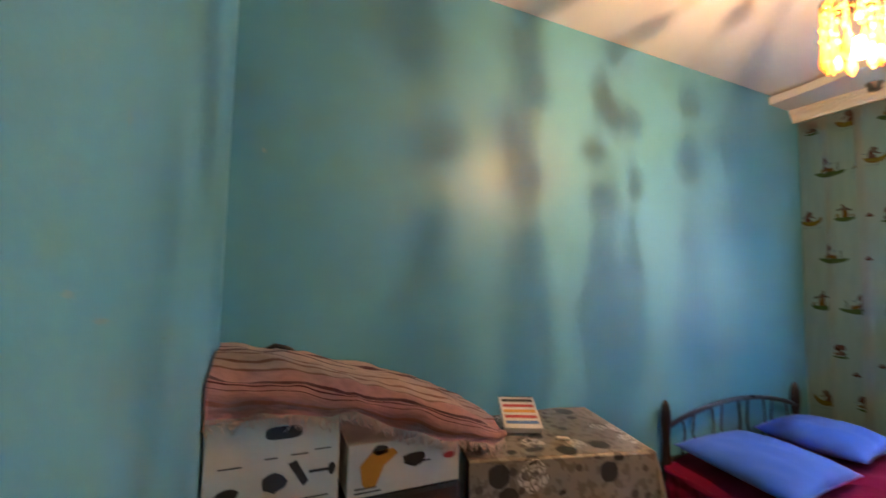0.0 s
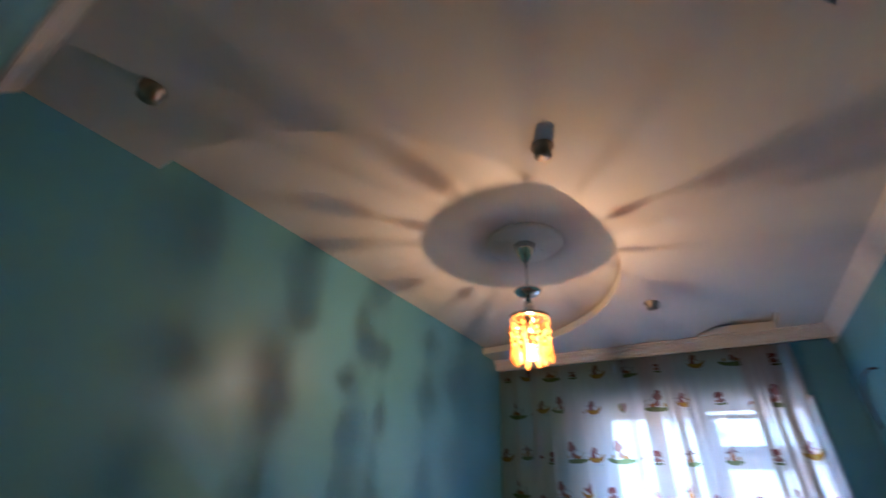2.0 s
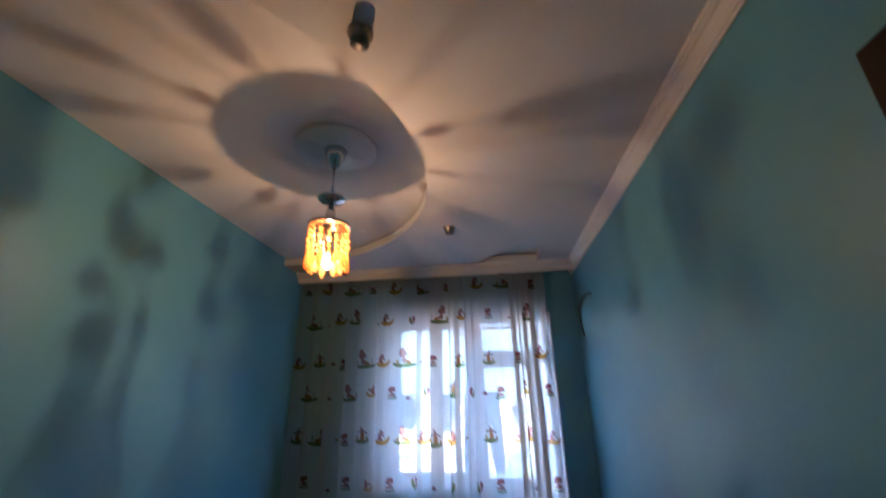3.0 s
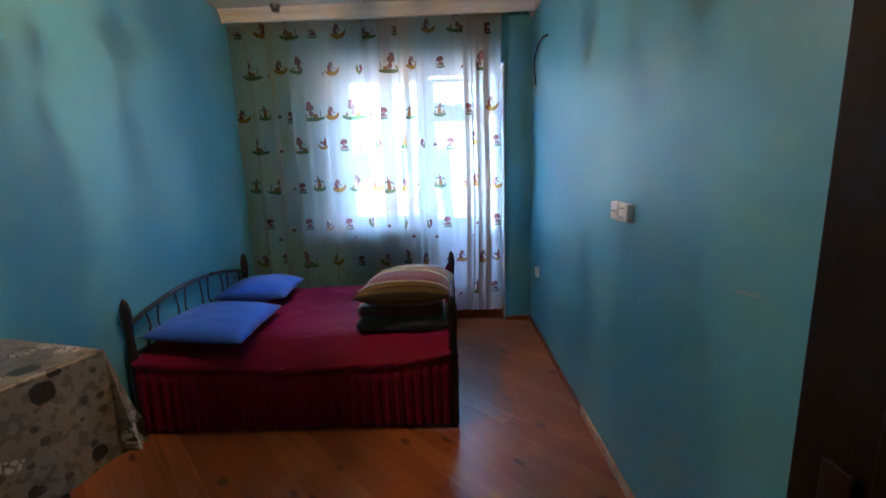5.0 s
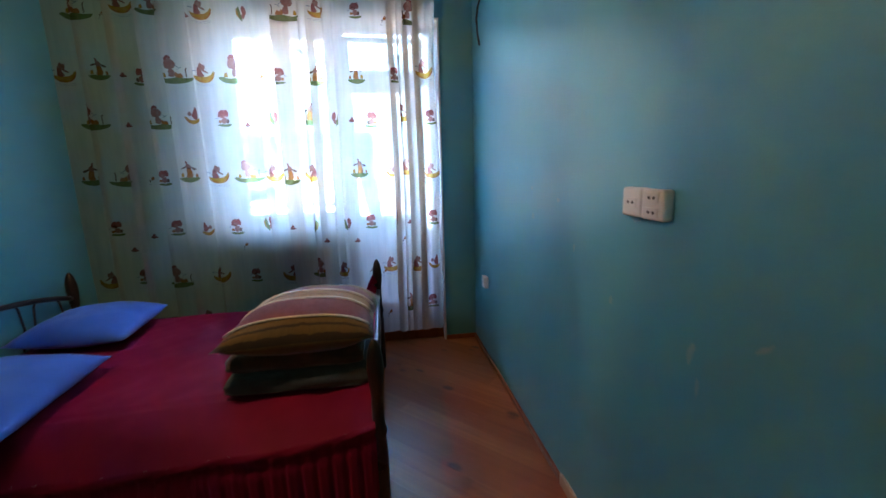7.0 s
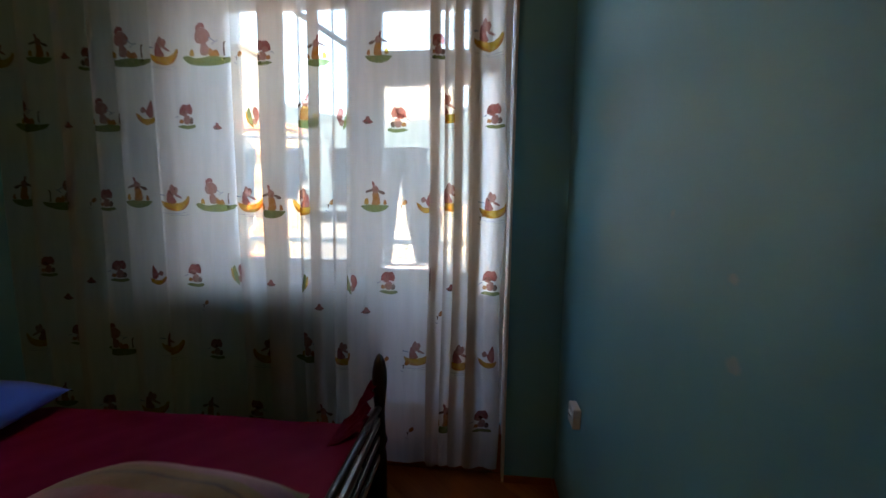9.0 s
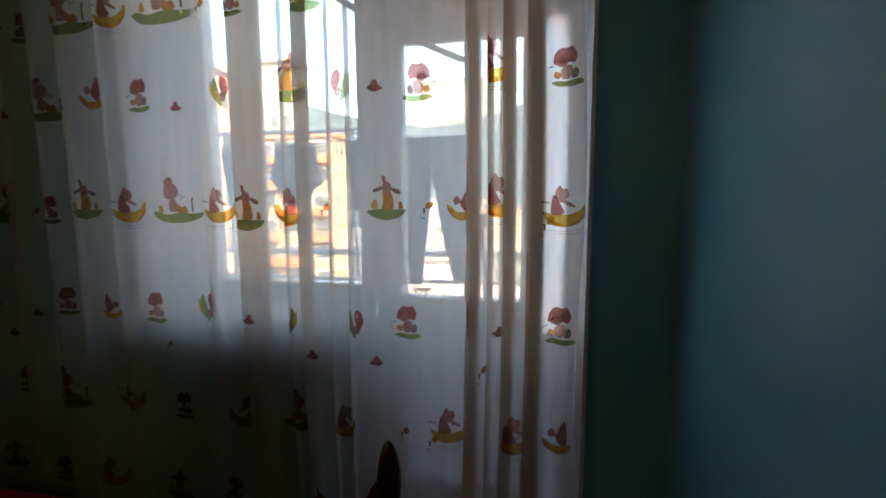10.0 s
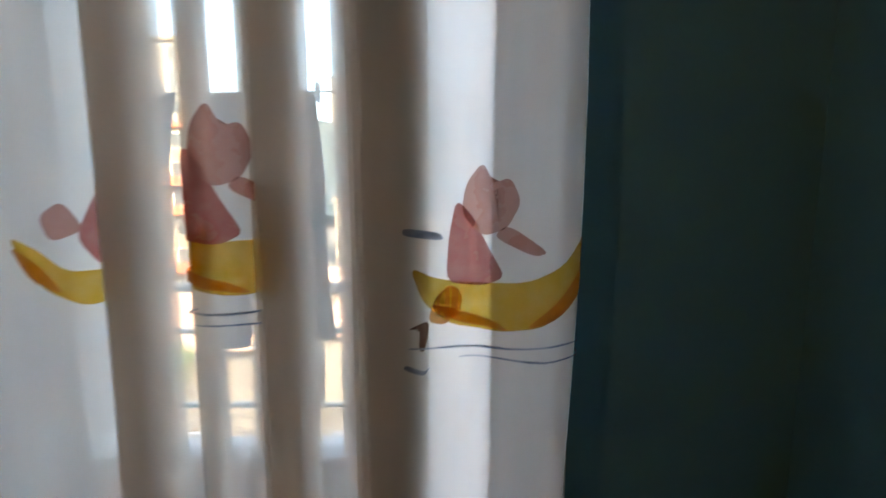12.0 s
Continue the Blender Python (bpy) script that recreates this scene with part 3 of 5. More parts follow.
tube(bm, [(1.306, 0.935, 1.10), (1.262, 0.937, 1.10), (1.252, 0.93, 1.095), (1.25, 0.90, 1.09), (1.252, 0.83, 1.085)], 0.008)
part("door_handle", bm, M_BLACK, open_leaf, "dark metal lever handle")

# ---- voile curtain ----
rng = random.Random(5)
CY = 4.50
# triple folds of the cloth: from, to, turns
FOLDS = [(-0.99, -0.95, 1), (-0.80, -0.74, 1), (-0.62, -0.585, 1), (-0.49, -0.44, 1), (-0.30, -0.285, 1), (0.093, 0.150, 1), (0.219, 0.352, 2), (0.407, 0.428, 1), (0.450, 0.514, 2), (0.566, 0.586, 1), (0.630, 0.655, 1),
         (1.005, 1.060, 4), (1.074, 1.104, 2), (1.112, 1.164, 4), (1.180, 1.243, 5)]
way = [(-1.14, 0.0)]
for a, b, turns in FOLDS:
    # plain cloth up to the fold waves gently
    x, gap = way[-1][0], b - way[-1][0]
    d = rng.uniform(0.008, 0.012) / turns ** 0.6
    n = max(1, int((a - x) / 0.06))
    swing = rng.uniform(0.006, 0.016) * min(1, (a - x) / 0.12)
    for k in range(1, n):
        way.append((x + (a - x) * k / n, swing * math.sin(2 * math.pi * k / n)))
    top = d * turns
    way.append((b, top))
    for k in range(turns):
        way.append((a + 0.006 * k, top - d * (2 * k + 1)))
        way.append((b - 0.004 * (k + 1) + 0.004 * turns, top - d * (2 * k + 2)))
way += [(1.285, 0.006), (1.335, -0.012), (1.362, -0.006), (1.352, 0.012), (1.308, 0.016)]
plan = [way[0]]
for p, q, r in zip(way, way[1:], way[2:]):
    # each turn is rounded off, then the stretches are cut into short steps
    lp, lr = math.dist(p, q), math.dist(q, r)
    cp, cr = min(0.012, 0.4 * lp) / lp, min(0.012, 0.4 * lr) / lr
    p1, r1 = (q[0] + (p[0] - q[0]) * cp, q[1] + (p[1] - q[1]) * cp), (q[0] + (r[0] - q[0]) * cr, q[1] + (r[1] - q[1]) * cr)
    o, l = plan[-1], math.dist(plan[-1], p1)
    for k in range(1, int(l / 0.008) + 1):
        t = k / (int(l / 0.008) + 1)
        plan.append((o[0] + (p1[0] - o[0]) * t, o[1] + (p1[1] - o[1]) * t))
    for k in range(7):
        t = k / 6
        plan.append(tuple(p1[i] * (1 - t) ** 2 + 2 * q[i] * t * (1 - t) + r1[i] * t ** 2 for i in (0, 1)))
plan.append(way[-1])
run = [0.0]
for p, q in zip(plan, plan[1:]):
    run.append(run[-1] + math.dist(p, q))
RUN = np.array(run)
PX, PY = np.array([p[0] for p in plan]), np.array([p[1] for p in plan])
CZ0, CZ1 = 0.165, 2.935


def cloth_at(s, z, out=0.0):
    """A place on the curtain from its running width and height."""
    x, y = float(np.interp(s, RUN, PX)), float(np.interp(s, RUN, PY))
    h = (z - CZ0) / (CZ1 - CZ0)
    y *= 0.75 + 0.45 * (1 - h) + 0.12 * math.sin(3.1 * z + 7 * x)
    x += 0.010 * math.sin(2.3 * z + 4 * x) * (1 - h) + 0.012 * math.sin(5 * z) * max(0, x - 1.2) / 0.18
    return Vector((x, CY + y - out, z))


NZ = 36
bm = bmesh.new()
rows_v = [[bm.verts.new(cloth_at(s, CZ0 + (CZ1 - CZ0) * j / NZ)) for j in range(NZ + 1)] for s in run]
for i in range(len(run) - 1):
    for j in range(NZ):
        bm.faces.new((rows_v[i][j], rows_v[i + 1][j], rows_v[i + 1][j + 1], rows_v[i][j + 1])).smooth = True
curtain = thing("curtain", "sheer white voile curtain printed with small coloured boats and islands", "curtain")
voile = part("cloth", bm, M_SHEER, curtain)
bm = bmesh.new()
tape = [(cloth_at(q, CZ1 - 0.07, 0.002), cloth_at(q, CZ1, 0.002)) for q in run[::2]]
tv = [(bm.verts.new(p), bm.verts.new(q)) for p, q in tape]
for (a, c), (d, e) in zip(tv, tv[1:]):
    bm.faces.new((a, d, e, c))
part("heading_tape", bm, M_SHEER, curtain)
part("curtain_rail", one((XL + 0.01, CY - 0.02, CZ1 + 0.008), (1.42, CY + 0.02, CZ1 + 0.035), 0.004), M_TRIM, curtain)


def blob(cx, cy, rx, ry, n=14, wob=0.12, seed=0):
    r = random.Random(seed)
    return [(cx + rx * (1 + wob * r.uniform(-1, 1)) * math.cos(2 * math.pi * i / n), cy + ry * (1 + wob * r.uniform(-1, 1)) * math.sin(2 * math.pi * i / n)) for i in range(n)]


PRINT_MATS = [M_P_YELLOW, M_P_ORANGE, M_P_GREEN, M_P_RED, M_P_BROWN, M_P_INK, M_P_PINK]
MOTIFS = {
    "boat": [(0, [(-0.070, 0.040), (-0.060, 0.012), (-0.035, -0.008), (0.0, -0.014), (0.036, -0.006), (0.062, 0.022), (0.070, 0.056), (0.060, 0.062), (0.046, 0.040), (0.020, 0.026), (-0.02, 0.024), (-0.05, 0.030)]),
             (1, [(0.018, -0.010), (0.044, 0.0), (0.064, 0.024), (0.070, 0.054), (0.058, 0.036), (0.044, 0.014)]),
             (3, [(-0.042, 0.026), (-0.012, 0.022), (0.004, 0.030), (-0.008, 0.050), (-0.022, 0.078), (-0.034, 0.088), (-0.040, 0.060)]),
             (6, [(-0.030, 0.078), (-0.014, 0.060), (0.004, 0.066), (0.014, 0.086), (0.006, 0.104), (-0.006, 0.100), (-0.014, 0.116), (-0.026, 0.100)]),
             (6, [(-0.006, 0.060), (0.024, 0.046), (0.034, 0.050), (0.004, 0.070)]),
             (1, [(-0.058, 0.014), (-0.030, -0.006), (0.010, -0.012), (-0.004, -0.004), (-0.030, 0.004)]),
             (5, [(-0.046, 0.064), (-0.074, 0.068), (-0.074, 0.062), (-0.044, 0.058)]),
             (5, [(-0.07, -0.020), (0.0, -0.027), (0.06, -0.017), (0.06, -0.0155), (0.0, -0.0255), (-0.07, -0.0185)]),
             (5, [(-0.03, -0.032), (0.03, -0.034), (0.07, -0.025), (0.07, -0.0238), (0.03, -0.0325), (-0.03, -0.0308)])],
    "sail": [(0, [(-0.045, 0.034), (-0.034, 0.004), (0.0, -0.010), (0.03, 0.006), (0.048, 0.046), (0.03, 0.036), (0.012, 0.018), (-0.018, 0.020)]),
             (3, [(-0.030, 0.024), (-0.012, 0.022), (0.004, 0.044), (-0.012, 0.078), (-0.026, 0.104), (-0.032, 0.066)]),
             (6, [(-0.004, 0.05), (0.02, 0.04), (0.026, 0.06), (0.010, 0.072)]), (1, [(0.012, 0.0), (0.034, 0.012), (0.046, 0.040), (0.026, 0.022)])],
    "island": [(2, [(-0.10, 0.012), (-0.07, -0.012), (-0.02, -0.020), (0.04, -0.018), (0.09, -0.004), (0.105, 0.016), (0.06, 0.010), (0.02, 0.016), (-0.04, 0.006), (-0.08, 0.020)]),
               (6, [(-0.046, 0.074), (-0.040, 0.1), (-0.018, 0.112), (0.004, 0.104), (0.018, 0.084), (0.008, 0.062), (-0.016, 0.056), (-0.036, 0.058)]),
               (3, [(-0.038, 0.098), (-0.020, 0.112), (-0.002, 0.108), (-0.006, 0.124), (-0.024, 0.128), (-0.040, 0.114)]),
               (6, [(-0.024, 0.018), (0.004, 0.014), (0.012, 0.040), (-0.004, 0.062), (-0.022, 0.056)]),
               (1, [(0.004, 0.014), (0.052, 0.012), (0.040, 0.038), (0.024, 0.030), (0.014, 0.046)]),
               (5, [(0.022, 0.052), (0.046, 0.066), (0.044, 0.069), (0.020, 0.055)]), (5, [(0.010, 0.076), (0.034, 0.060), (0.036, 0.063), (0.012, 0.079)]),
               (4, [(0.062, 0.016), (0.070, 0.014), (0.066, 0.050), (0.074, 0.066), (0.062, 0.060)]), (0, [(-0.066, 0.014), (-0.044, 0.014), (-0.050, 0.040), (-0.064, 0.034)])],
    "mill": [(2, [(-0.062, 0.010), (-0.04, -0.012), (0.0, -0.022), (0.04, -0.014), (0.064, 0.006), (0.03, 0.012), (-0.02, 0.010)]),
             (1, [(-0.022, 0.010), (0.018, 0.010), (0.010, 0.034), (0.014, 0.060), (-0.004, 0.072), (-0.016, 0.052)]), (6, [(-0.012, 0.06), (0.010, 0.058), (0.016, 0.078), (0.002, 0.092), (-0.014, 0.080)]),
             (4, [(-0.044, 0.056), (-0.030, 0.052), (-0.010, 0.066), (-0.014, 0.072), (-0.036, 0.066)]), (4, [(0.008, 0.068), (0.040, 0.058), (0.042, 0.066), (0.014, 0.078)]), (3, [(0.002, 0.080), (0.010, 0.082), (0.016, 0.108), (0.004, 0.104)]),
             (0, [(0.026, 0.012), (0.046, 0.012), (0.044, 0.034), (0.030, 0.040)]), (1, [(-0.050, 0.012), (-0.034, 0.010), (-0.036, 0.034), (-0.046, 0.030)])],
    "bird": [(3, [(-0.022, 0.012), (-0.006, 0.0), (0.014, 0.002), (0.030, 0.008), (0.012, 0.020), (0.010, 0.032), (-0.002, 0.034), (-0.008, 0.020)]), (4, [(-0.016, 0.004), (0.010, 0.0), (0.0, 0.012)])],
    "fish": [(1, [(-0.008, 0.004), (0.004, 0.0), (0.016, 0.008), (0.018, 0.020), (0.008, 0.028), (-0.004, 0.018)]), (4, [(-0.022, 0.0), (-0.006, 0.006), (-0.010, -0.016), (-0.014, -0.014), (-0.013, 0.0)]), (5, [(-0.024, -0.026), (-0.010, -0.032), (-0.006, -0.026), (-0.010, -0.029), (-0.022, -0.023)])],
    "kite": [(3, [(-0.034, 0.044), (-0.030, 0.072), (-0.012, 0.090), (0.008, 0.086), (0.022, 0.092), (0.036, 0.066), (0.028, 0.044), (0.012, 0.050), (-0.004, 0.040), (-0.018, 0.048)]),
             (6, [(-0.028, 0.046), (-0.008, 0.036), (0.010, 0.046), (0.006, 0.060), (-0.014, 0.064)]),
             (6, [(-0.010, 0.006), (0.010, 0.002), (0.024, 0.020), (0.018, 0.042), (0.0, 0.042), (-0.014, 0.028)]), (4, [(0.016, 0.004), (0.034, 0.006), (0.038, 0.024), (0.026, 0.036), (0.020, 0.020)]),
             (1, [(-0.034, 0.010), (-0.014, 0.006), (-0.010, 0.022), (-0.028, 0.028)]), (5, [(-0.034, 0.042), (-0.052, 0.034), (-0.051, 0.031), (-0.032, 0.038)]),
             (2, [(-0.044, -0.006), (-0.02, -0.014), (0.02, -0.018), (0.052, -0.008), (0.044, 0.004), (0.01, -0.002), (-0.02, 0.002)])],
    "parrot": [(2, [(-0.004, -0.03), (0.022, 0.0), (0.030, 0.055), (0.018, 0.074), (0.006, 0.03)]), (0, [(0.016, -0.012), (0.034, 0.016), (0.036, 0.062), (0.028, 0.048)]),
               (3, [(-0.030, 0.030), (-0.022, 0.066), (-0.004, 0.076), (0.004, 0.052), (-0.006, 0.020), (-0.016, 0.004)]), (6, [(-0.020, 0.0), (-0.004, -0.012), (0.006, 0.016), (-0.008, 0.024)])],
}


def rounded(poly):
    """Corners cut twice, for a soft hand-drawn outline."""
    for _ in range(2):
        poly = [(a[0] * (1 - t) + c[0] * t, a[1] * (1 - t) + c[1] * t) for a, c in zip(poly, poly[1:] + poly[:1]) for t in (0.18, 0.82)]
    return poly


def cut_up(poly, step=0.006):
    """Triangles of a flat shape, cut into narrow upright strips so that it follows the folds."""
    bm = bmesh.new()
    bm.faces.new([bm.verts.new((x, 0, y)) for x, y in poly])
    bmesh.ops.triangulate(bm, faces=bm.faces)
    x = min(p[0] for p in poly) + step
    while x < max(p[0] for p in poly):
        bmesh.ops.bisect_plane(bm, geom=list(bm.verts) + list(bm.edges) + list(bm.faces), plane_co=(x, 0, 0), plane_no=(1, 0, 0))
        x += step
    bm.verts.index_update()
    r = ([(v.co.x, v.co.z) for v in bm.verts], [[v.index for v in f.verts] for f in bm.faces])
    bm.free()
    return r


CUT = {k: [(mi, *cut_up(rounded(poly))) for mi, poly in shapes] for k, shapes in MOTIFS.items()}


def put_print(kind, s, z, mirror=1, size=1.0):
    bm = bmesh.new()
    for layer, (mi, vs, fs) in enumerate(CUT[kind]):
        made = [bm.verts.new(cloth_at(s + mirror * x * size, z + y * size, 0.0012 + 0.0006 * layer)) for x, y in vs]
        for f in fs:
            fc = bm.faces.new([made[i] for i in f])
            fc.material_index = mi
            fc.smooth = True
    part("print", bm, PRINT_MATS, voile)


def width_at(x):
    """Running width where the cloth passes x on the room's side."""
    best = np.abs(PX - x) + 0.6 * (PY + 0.03)
    return float(RUN[int(np.argmin(best))])


# prints in the rows of the cloth's repeat: height, then kind and place
ROWS = [(2.80, "kite -1.05 boat -0.83 island -0.60 kite -0.36 boat -0.12 island 0.12 kite 0.40 boat 0.70 island 0.98 kite 1.22"),
        (2.49, "island -0.98 fish -0.80 boat -0.68 island -0.50 bird -0.30 boat -0.20 parrot 0.06 island 0.33 boat 0.55 kite 0.80 fish 1.00 island 1.16"),
        (2.09, "boat -1.08 mill -0.87 bird -0.73 kite -0.62 island -0.42 boat -0.23 island -0.01 fish 0.14 kite 0.26 mill 0.50 mill 0.78 kite 1.05 boat 1.28"),
        (1.79, "island -0.98 bird -0.75 island -0.55 sail -0.34 kite -0.14 bird 0.02 parrot 0.20 mill 0.45 parrot 0.62 bird 0.73 kite 0.88 boat 1.10 kite 1.30"),
        (1.41, "mill -1.02 island -0.80 fish -0.66 kite -0.58 mill -0.41 boat -0.22 island -0.01 boat 0.17 mill 0.28 boat 0.42 fish 0.56 mill 0.77 fish 0.90 sail 1.0 boat 1.12 fish 1.262 boat 1.305"),
        (1.04, "kite -0.92 bird -0.70 kite -0.54 sail -0.34 kite -0.15 parrot 0.09 bird 0.25 parrot 0.41 parrot 0.66 kite 0.83 kite 1.02 bird 1.12 kite 1.30"),
        (0.92, "bird -0.84 fish -0.10 bird 0.50 bird 0.73 fish 1.08"),
        (0.68, "boat -1.03 kite -0.80 island -0.57 boat -0.30 kite -0.05 boat 0.22 island 0.44 boat 0.62 fish 0.82 boat 0.98 fish 0.92 boat 1.18 sail 1.30"),
        (0.35, "mill -0.9 kite -0.65 boat -0.4 mill -0.1 kite 0.15 mill 0.5 bird 0.75 fish 0.95 mill 1.12 kite 1.28")]
for z, listed in ROWS:
    words = listed.split()
    for kind, x in zip(words[::2], words[1::2]):
        put_print(kind, width_at(float(x)), z + rng.uniform(-0.025, 0.025), rng.choice((1, 1, -1)), rng.uniform(1.05, 1.3) if kind in ("island", "mill") else rng.uniform(0.95, 1.1))

# ---- ceiling lamp ----
lamp = thing("pendant_lamp", "chrome pendant lamp with a lit shade of amber bead strings", "lamp")
LX, LY = 0.02, 2.39
part("canopy", lathe(bmesh.new(), (LX, LY, 0), [(0.008, 2.972), (0.018, 2.98), (0.036, 3.01), (0.056, 3.055), (0.064, HR - 0.012)]), M_CHROME, lamp)
part("rod", tube(bmesh.new(), [(LX, LY, 2.80), (LX, LY, 2.98)], 0.006), M_CHROME, lamp)
part("cup", lathe(bmesh.new(), (LX, LY, 0), [(0.012, 2.765), (0.06, 2.776), (0.076, 2.792), (0.07, 2.80), (0.03, 2.812), (0.012, 2.83)]), M_CHROME, lamp)
part("neck", lathe(bmesh.new(), (LX, LY, 0), [(0.012, 2.768), (0.014, 2.74), (0.024, 2.725), (0.027, 2.69), (0.02, 2.66), (0.024, 2.642)]), M_CHROME, lamp)
shade = part("shade", lathe(bmesh.new(), (LX, LY, 0), [(0.02, 2.632), (0.098, 2.628), (0.106, 2.634), (0.106, 2.642), (0.03, 2.648)], 36), M_CHROME, lamp)
part("bulb", lathe(bmesh.new(), (LX, LY, 0), [(0.001, 2.405), (0.012, 2.408), (0.02, 2.42), (0.022, 2.44), (0.018, 2.462), (0.012, 2.485)]), M_BULB, lamp, "glowing filament bulb")
part("bulb_holder", lathe(bmesh.new(), (LX, LY, 0), [(0.010, 2.556), (0.012, 2.63)]), M_BRASS, lamp)
rng = random.Random(7)


def bead(bm, x, y, a, z0, z1, w, point):
    """One cut drop, flat towards the bulb; point: how high its widest place sits (0 to 1)."""
    turn = Matrix.Translation((x, y, 0)) @ Matrix.Rotation(a, 4, "Z")
    prof = [(0.12, 0.0), (0.75, 0.5 * point), (1.0, point), (0.62, point + 0.45 * (1 - point)), (0.10, 1.0)]
    rings = []
    for r, t in prof:
        rings.append([bm.verts.new(turn @ Vector((0.55 * w * r * math.cos(k * math.pi / 3), w * r * math.sin(k * math.pi / 3), z0 + (z1 - z0) * t))) for k in range(6)])
    for p, q in zip(rings, rings[1:]):
        for k in range(6):
            bm.faces.new((p[k], p[(k + 1) % 6], q[(k + 1) % 6], q[k]))
    bm.faces.new(rings[0][::-1])
    bm.faces.new(rings[-1])


for ring, (n, rad, top) in enumerate(((17, 0.102, 2.632), (8, 0.076, 2.63))):
    for i in range(n):
        if rng.random() < 0.04:
            continue
        a = 2 * math.pi * (i + rng.uniform(-0.25, 0.25)) / n
        x, y = LX + rad * math.cos(a), LY + rad * math.sin(a)
        bm = bmesh.new()
        tube(bm, [(x, y, top), (x, y, 2.47)], 0.0012, 4)
        z = top - 0.004
        while z > 2.49:
            h = rng.uniform(0.018, 0.034)
            if z > 2.575 and rng.random() < 0.6:
                z -= h
                continue
            bead(bm, x + rng.uniform(-0.004, 0.004), y + rng.uniform(-0.004, 0.004), a + rng.uniform(-0.5, 0.5), z - h, z, rng.uniform(0.006, 0.0125), 0.5)
            z -= h + rng.uniform(0.002, 0.016)
        low = 2.385 - 0.02 * ring + rng.uniform(0, 0.022)
        bead(bm, x, y, a, low, 2.488 + rng.uniform(-0.012, 0.012), rng.uniform(0.0155, 0.0185), 0.3)
        part("bead_string", bm, M_AMBER, shade, "string of amber glass beads")

rosette = thing("ceiling_rosette", "round white plaster ceiling rosette with leaf relief round the lamp", "rosette")
bm = bmesh.new()
lathe(bm, (LX, LY, HR), [(0.222, 0.0), (0.222, -0.012), (0.21, -0.022), (0.19, -0.018), (0.18, -0.008), (0.06, -0.006), (0.06, 0.0)], 48)
part("plate", bm, M_TRIM, rosette)
for i in range(14):
    a = 2 * math.pi * i / 14
    bm = bmesh.new()
    r = bmesh.ops.create_uvsphere(bm, u_segments=10, v_segments=6, radius=1)
    m = Matrix.Translation((LX + 0.118 * math.cos(a), LY + 0.118 * math.sin(a), HR - 0.010)) @ Matrix.Rotation(a, 4, "Z") @ Matrix.Diagonal((0.055, 0.021, 0.011, 1))
    bmesh.ops.transform(bm, matrix=m, verts=bm.verts)
    part("leaf", bm, M_TRIM, rosette, smooth=True)

# small ceiling spots, unlit
spot = thing("ceiling_spot", "small unlit round ceiling spotlight with a grey metal ring", "spotlight", "ceiling spots", (0.413, 1.603, H))
part("ring", lathe(bmesh.new(), (0, 0, 0), [(0.046, 0.0), (0.046, -0.006), (0.036, -0.016), (0.034, -0.05), (0.028, -0.052), (0.027, -0.02)]), M_SPOT, spot)
part("reflector", lathe(bmesh.new(), (0, 0, 0), [(0.026, -0.046), (0.012, -0.02), (0.004, -0.016)]), M_CHROME, spot)
for p in ((-0.705, 0.637), (0.545, 3.44), (-0.62, 4.36)):
    copy_thing(spot, pose(*p, H))

# ---- sockets and cable on the wall ----


def socket(y, z, rows, w=0.092, h=0.084):
    ob = thing("wall_socket", "off-white plastic double power socket fixed to the teal wall" if rows == 2 else "off-white plastic power socket fixed to the teal wall", "socket", "wall sockets")
    part("plate", one((XR - 0.032, y - w / 2, z - h / 2), (XR + 0.001, y + w / 2, z + h / 2), 0.007), M_PLATE, ob)
    for r in range(rows):
        zc = z + (0.02 if r else -0.02) * (rows - 1)
        face = part("face", one((XR - 0.035, y - 0.026, zc - 0.013), (XR - 0.0315, y + 0.026, zc + 0.013), 0.001), M_PLATE, ob)
        for dy in (-0.010, 0.010):
            bm = bmesh.new()
            tube(bm, [(XR - 0.0362, y + dy, zc), (XR - 0.033, y + dy, zc)], 0.0048, 8)
            part("hole", bm, M_INK, face)
    return ob


socket(2.358, 1.332, 2)
socket(2.452, 1.334, 1)
socket(4.235, 0.605, 1, 0.085, 0.085)
cable = thing("wall_cable", "loose black cable end curling from the teal wall", "cable")
part("wire", tube(bmesh.new(), [(XR + 0.002, 3.98, 2.585), (XR - 0.012, 4.10, 2.61), (XR - 0.02, 4.24, 2.60), (XR - 0.025, 4.35, 2.54), (XR - 0.028, 4.38, 2.47), (XR - 0.03, 4.34, 2.36), (XR - 0.04, 4.25, 2.27)], 0.0075, 8), M_BLACK, cable)

# ---- bed ----
bed = thing("double_bed", "double bed with black metal frame and turned posts against the wall", "bed")
BX0, BX1, BY0, BY1 = -1.095, 0.855, 2.80, 4.22
POST = [(0.026, 0.0), (0.03, 0.02), (0.03, 0.40), (0.025, 0.44), (0.034, 0.47), (0.025, 0.50), (0.022, 0.62), (0.028, 0.68), (0.033, 0.74), (0.03, 0.79), (0.022, 0.83), (0.01, 0.855), (0.001, 0.862)]
for x, y, k in ((BX0, BY0, 1.0), (BX0, BY1, 1.0), (BX1, BY0, 0.965), (BX1, BY1, 0.965)):
    part("post", lathe(bmesh.new(), (x, y, 0), [(r, z * k) for r, z in POST], 16), M_BLACK, bed)


def arch(y0, y1, z0, rise, n=24):
    return [(y0 + (y1 - y0) * i / n, z0 + rise * math.sin(math.pi * i / n) ** 0.8) for i in range(n + 1)]


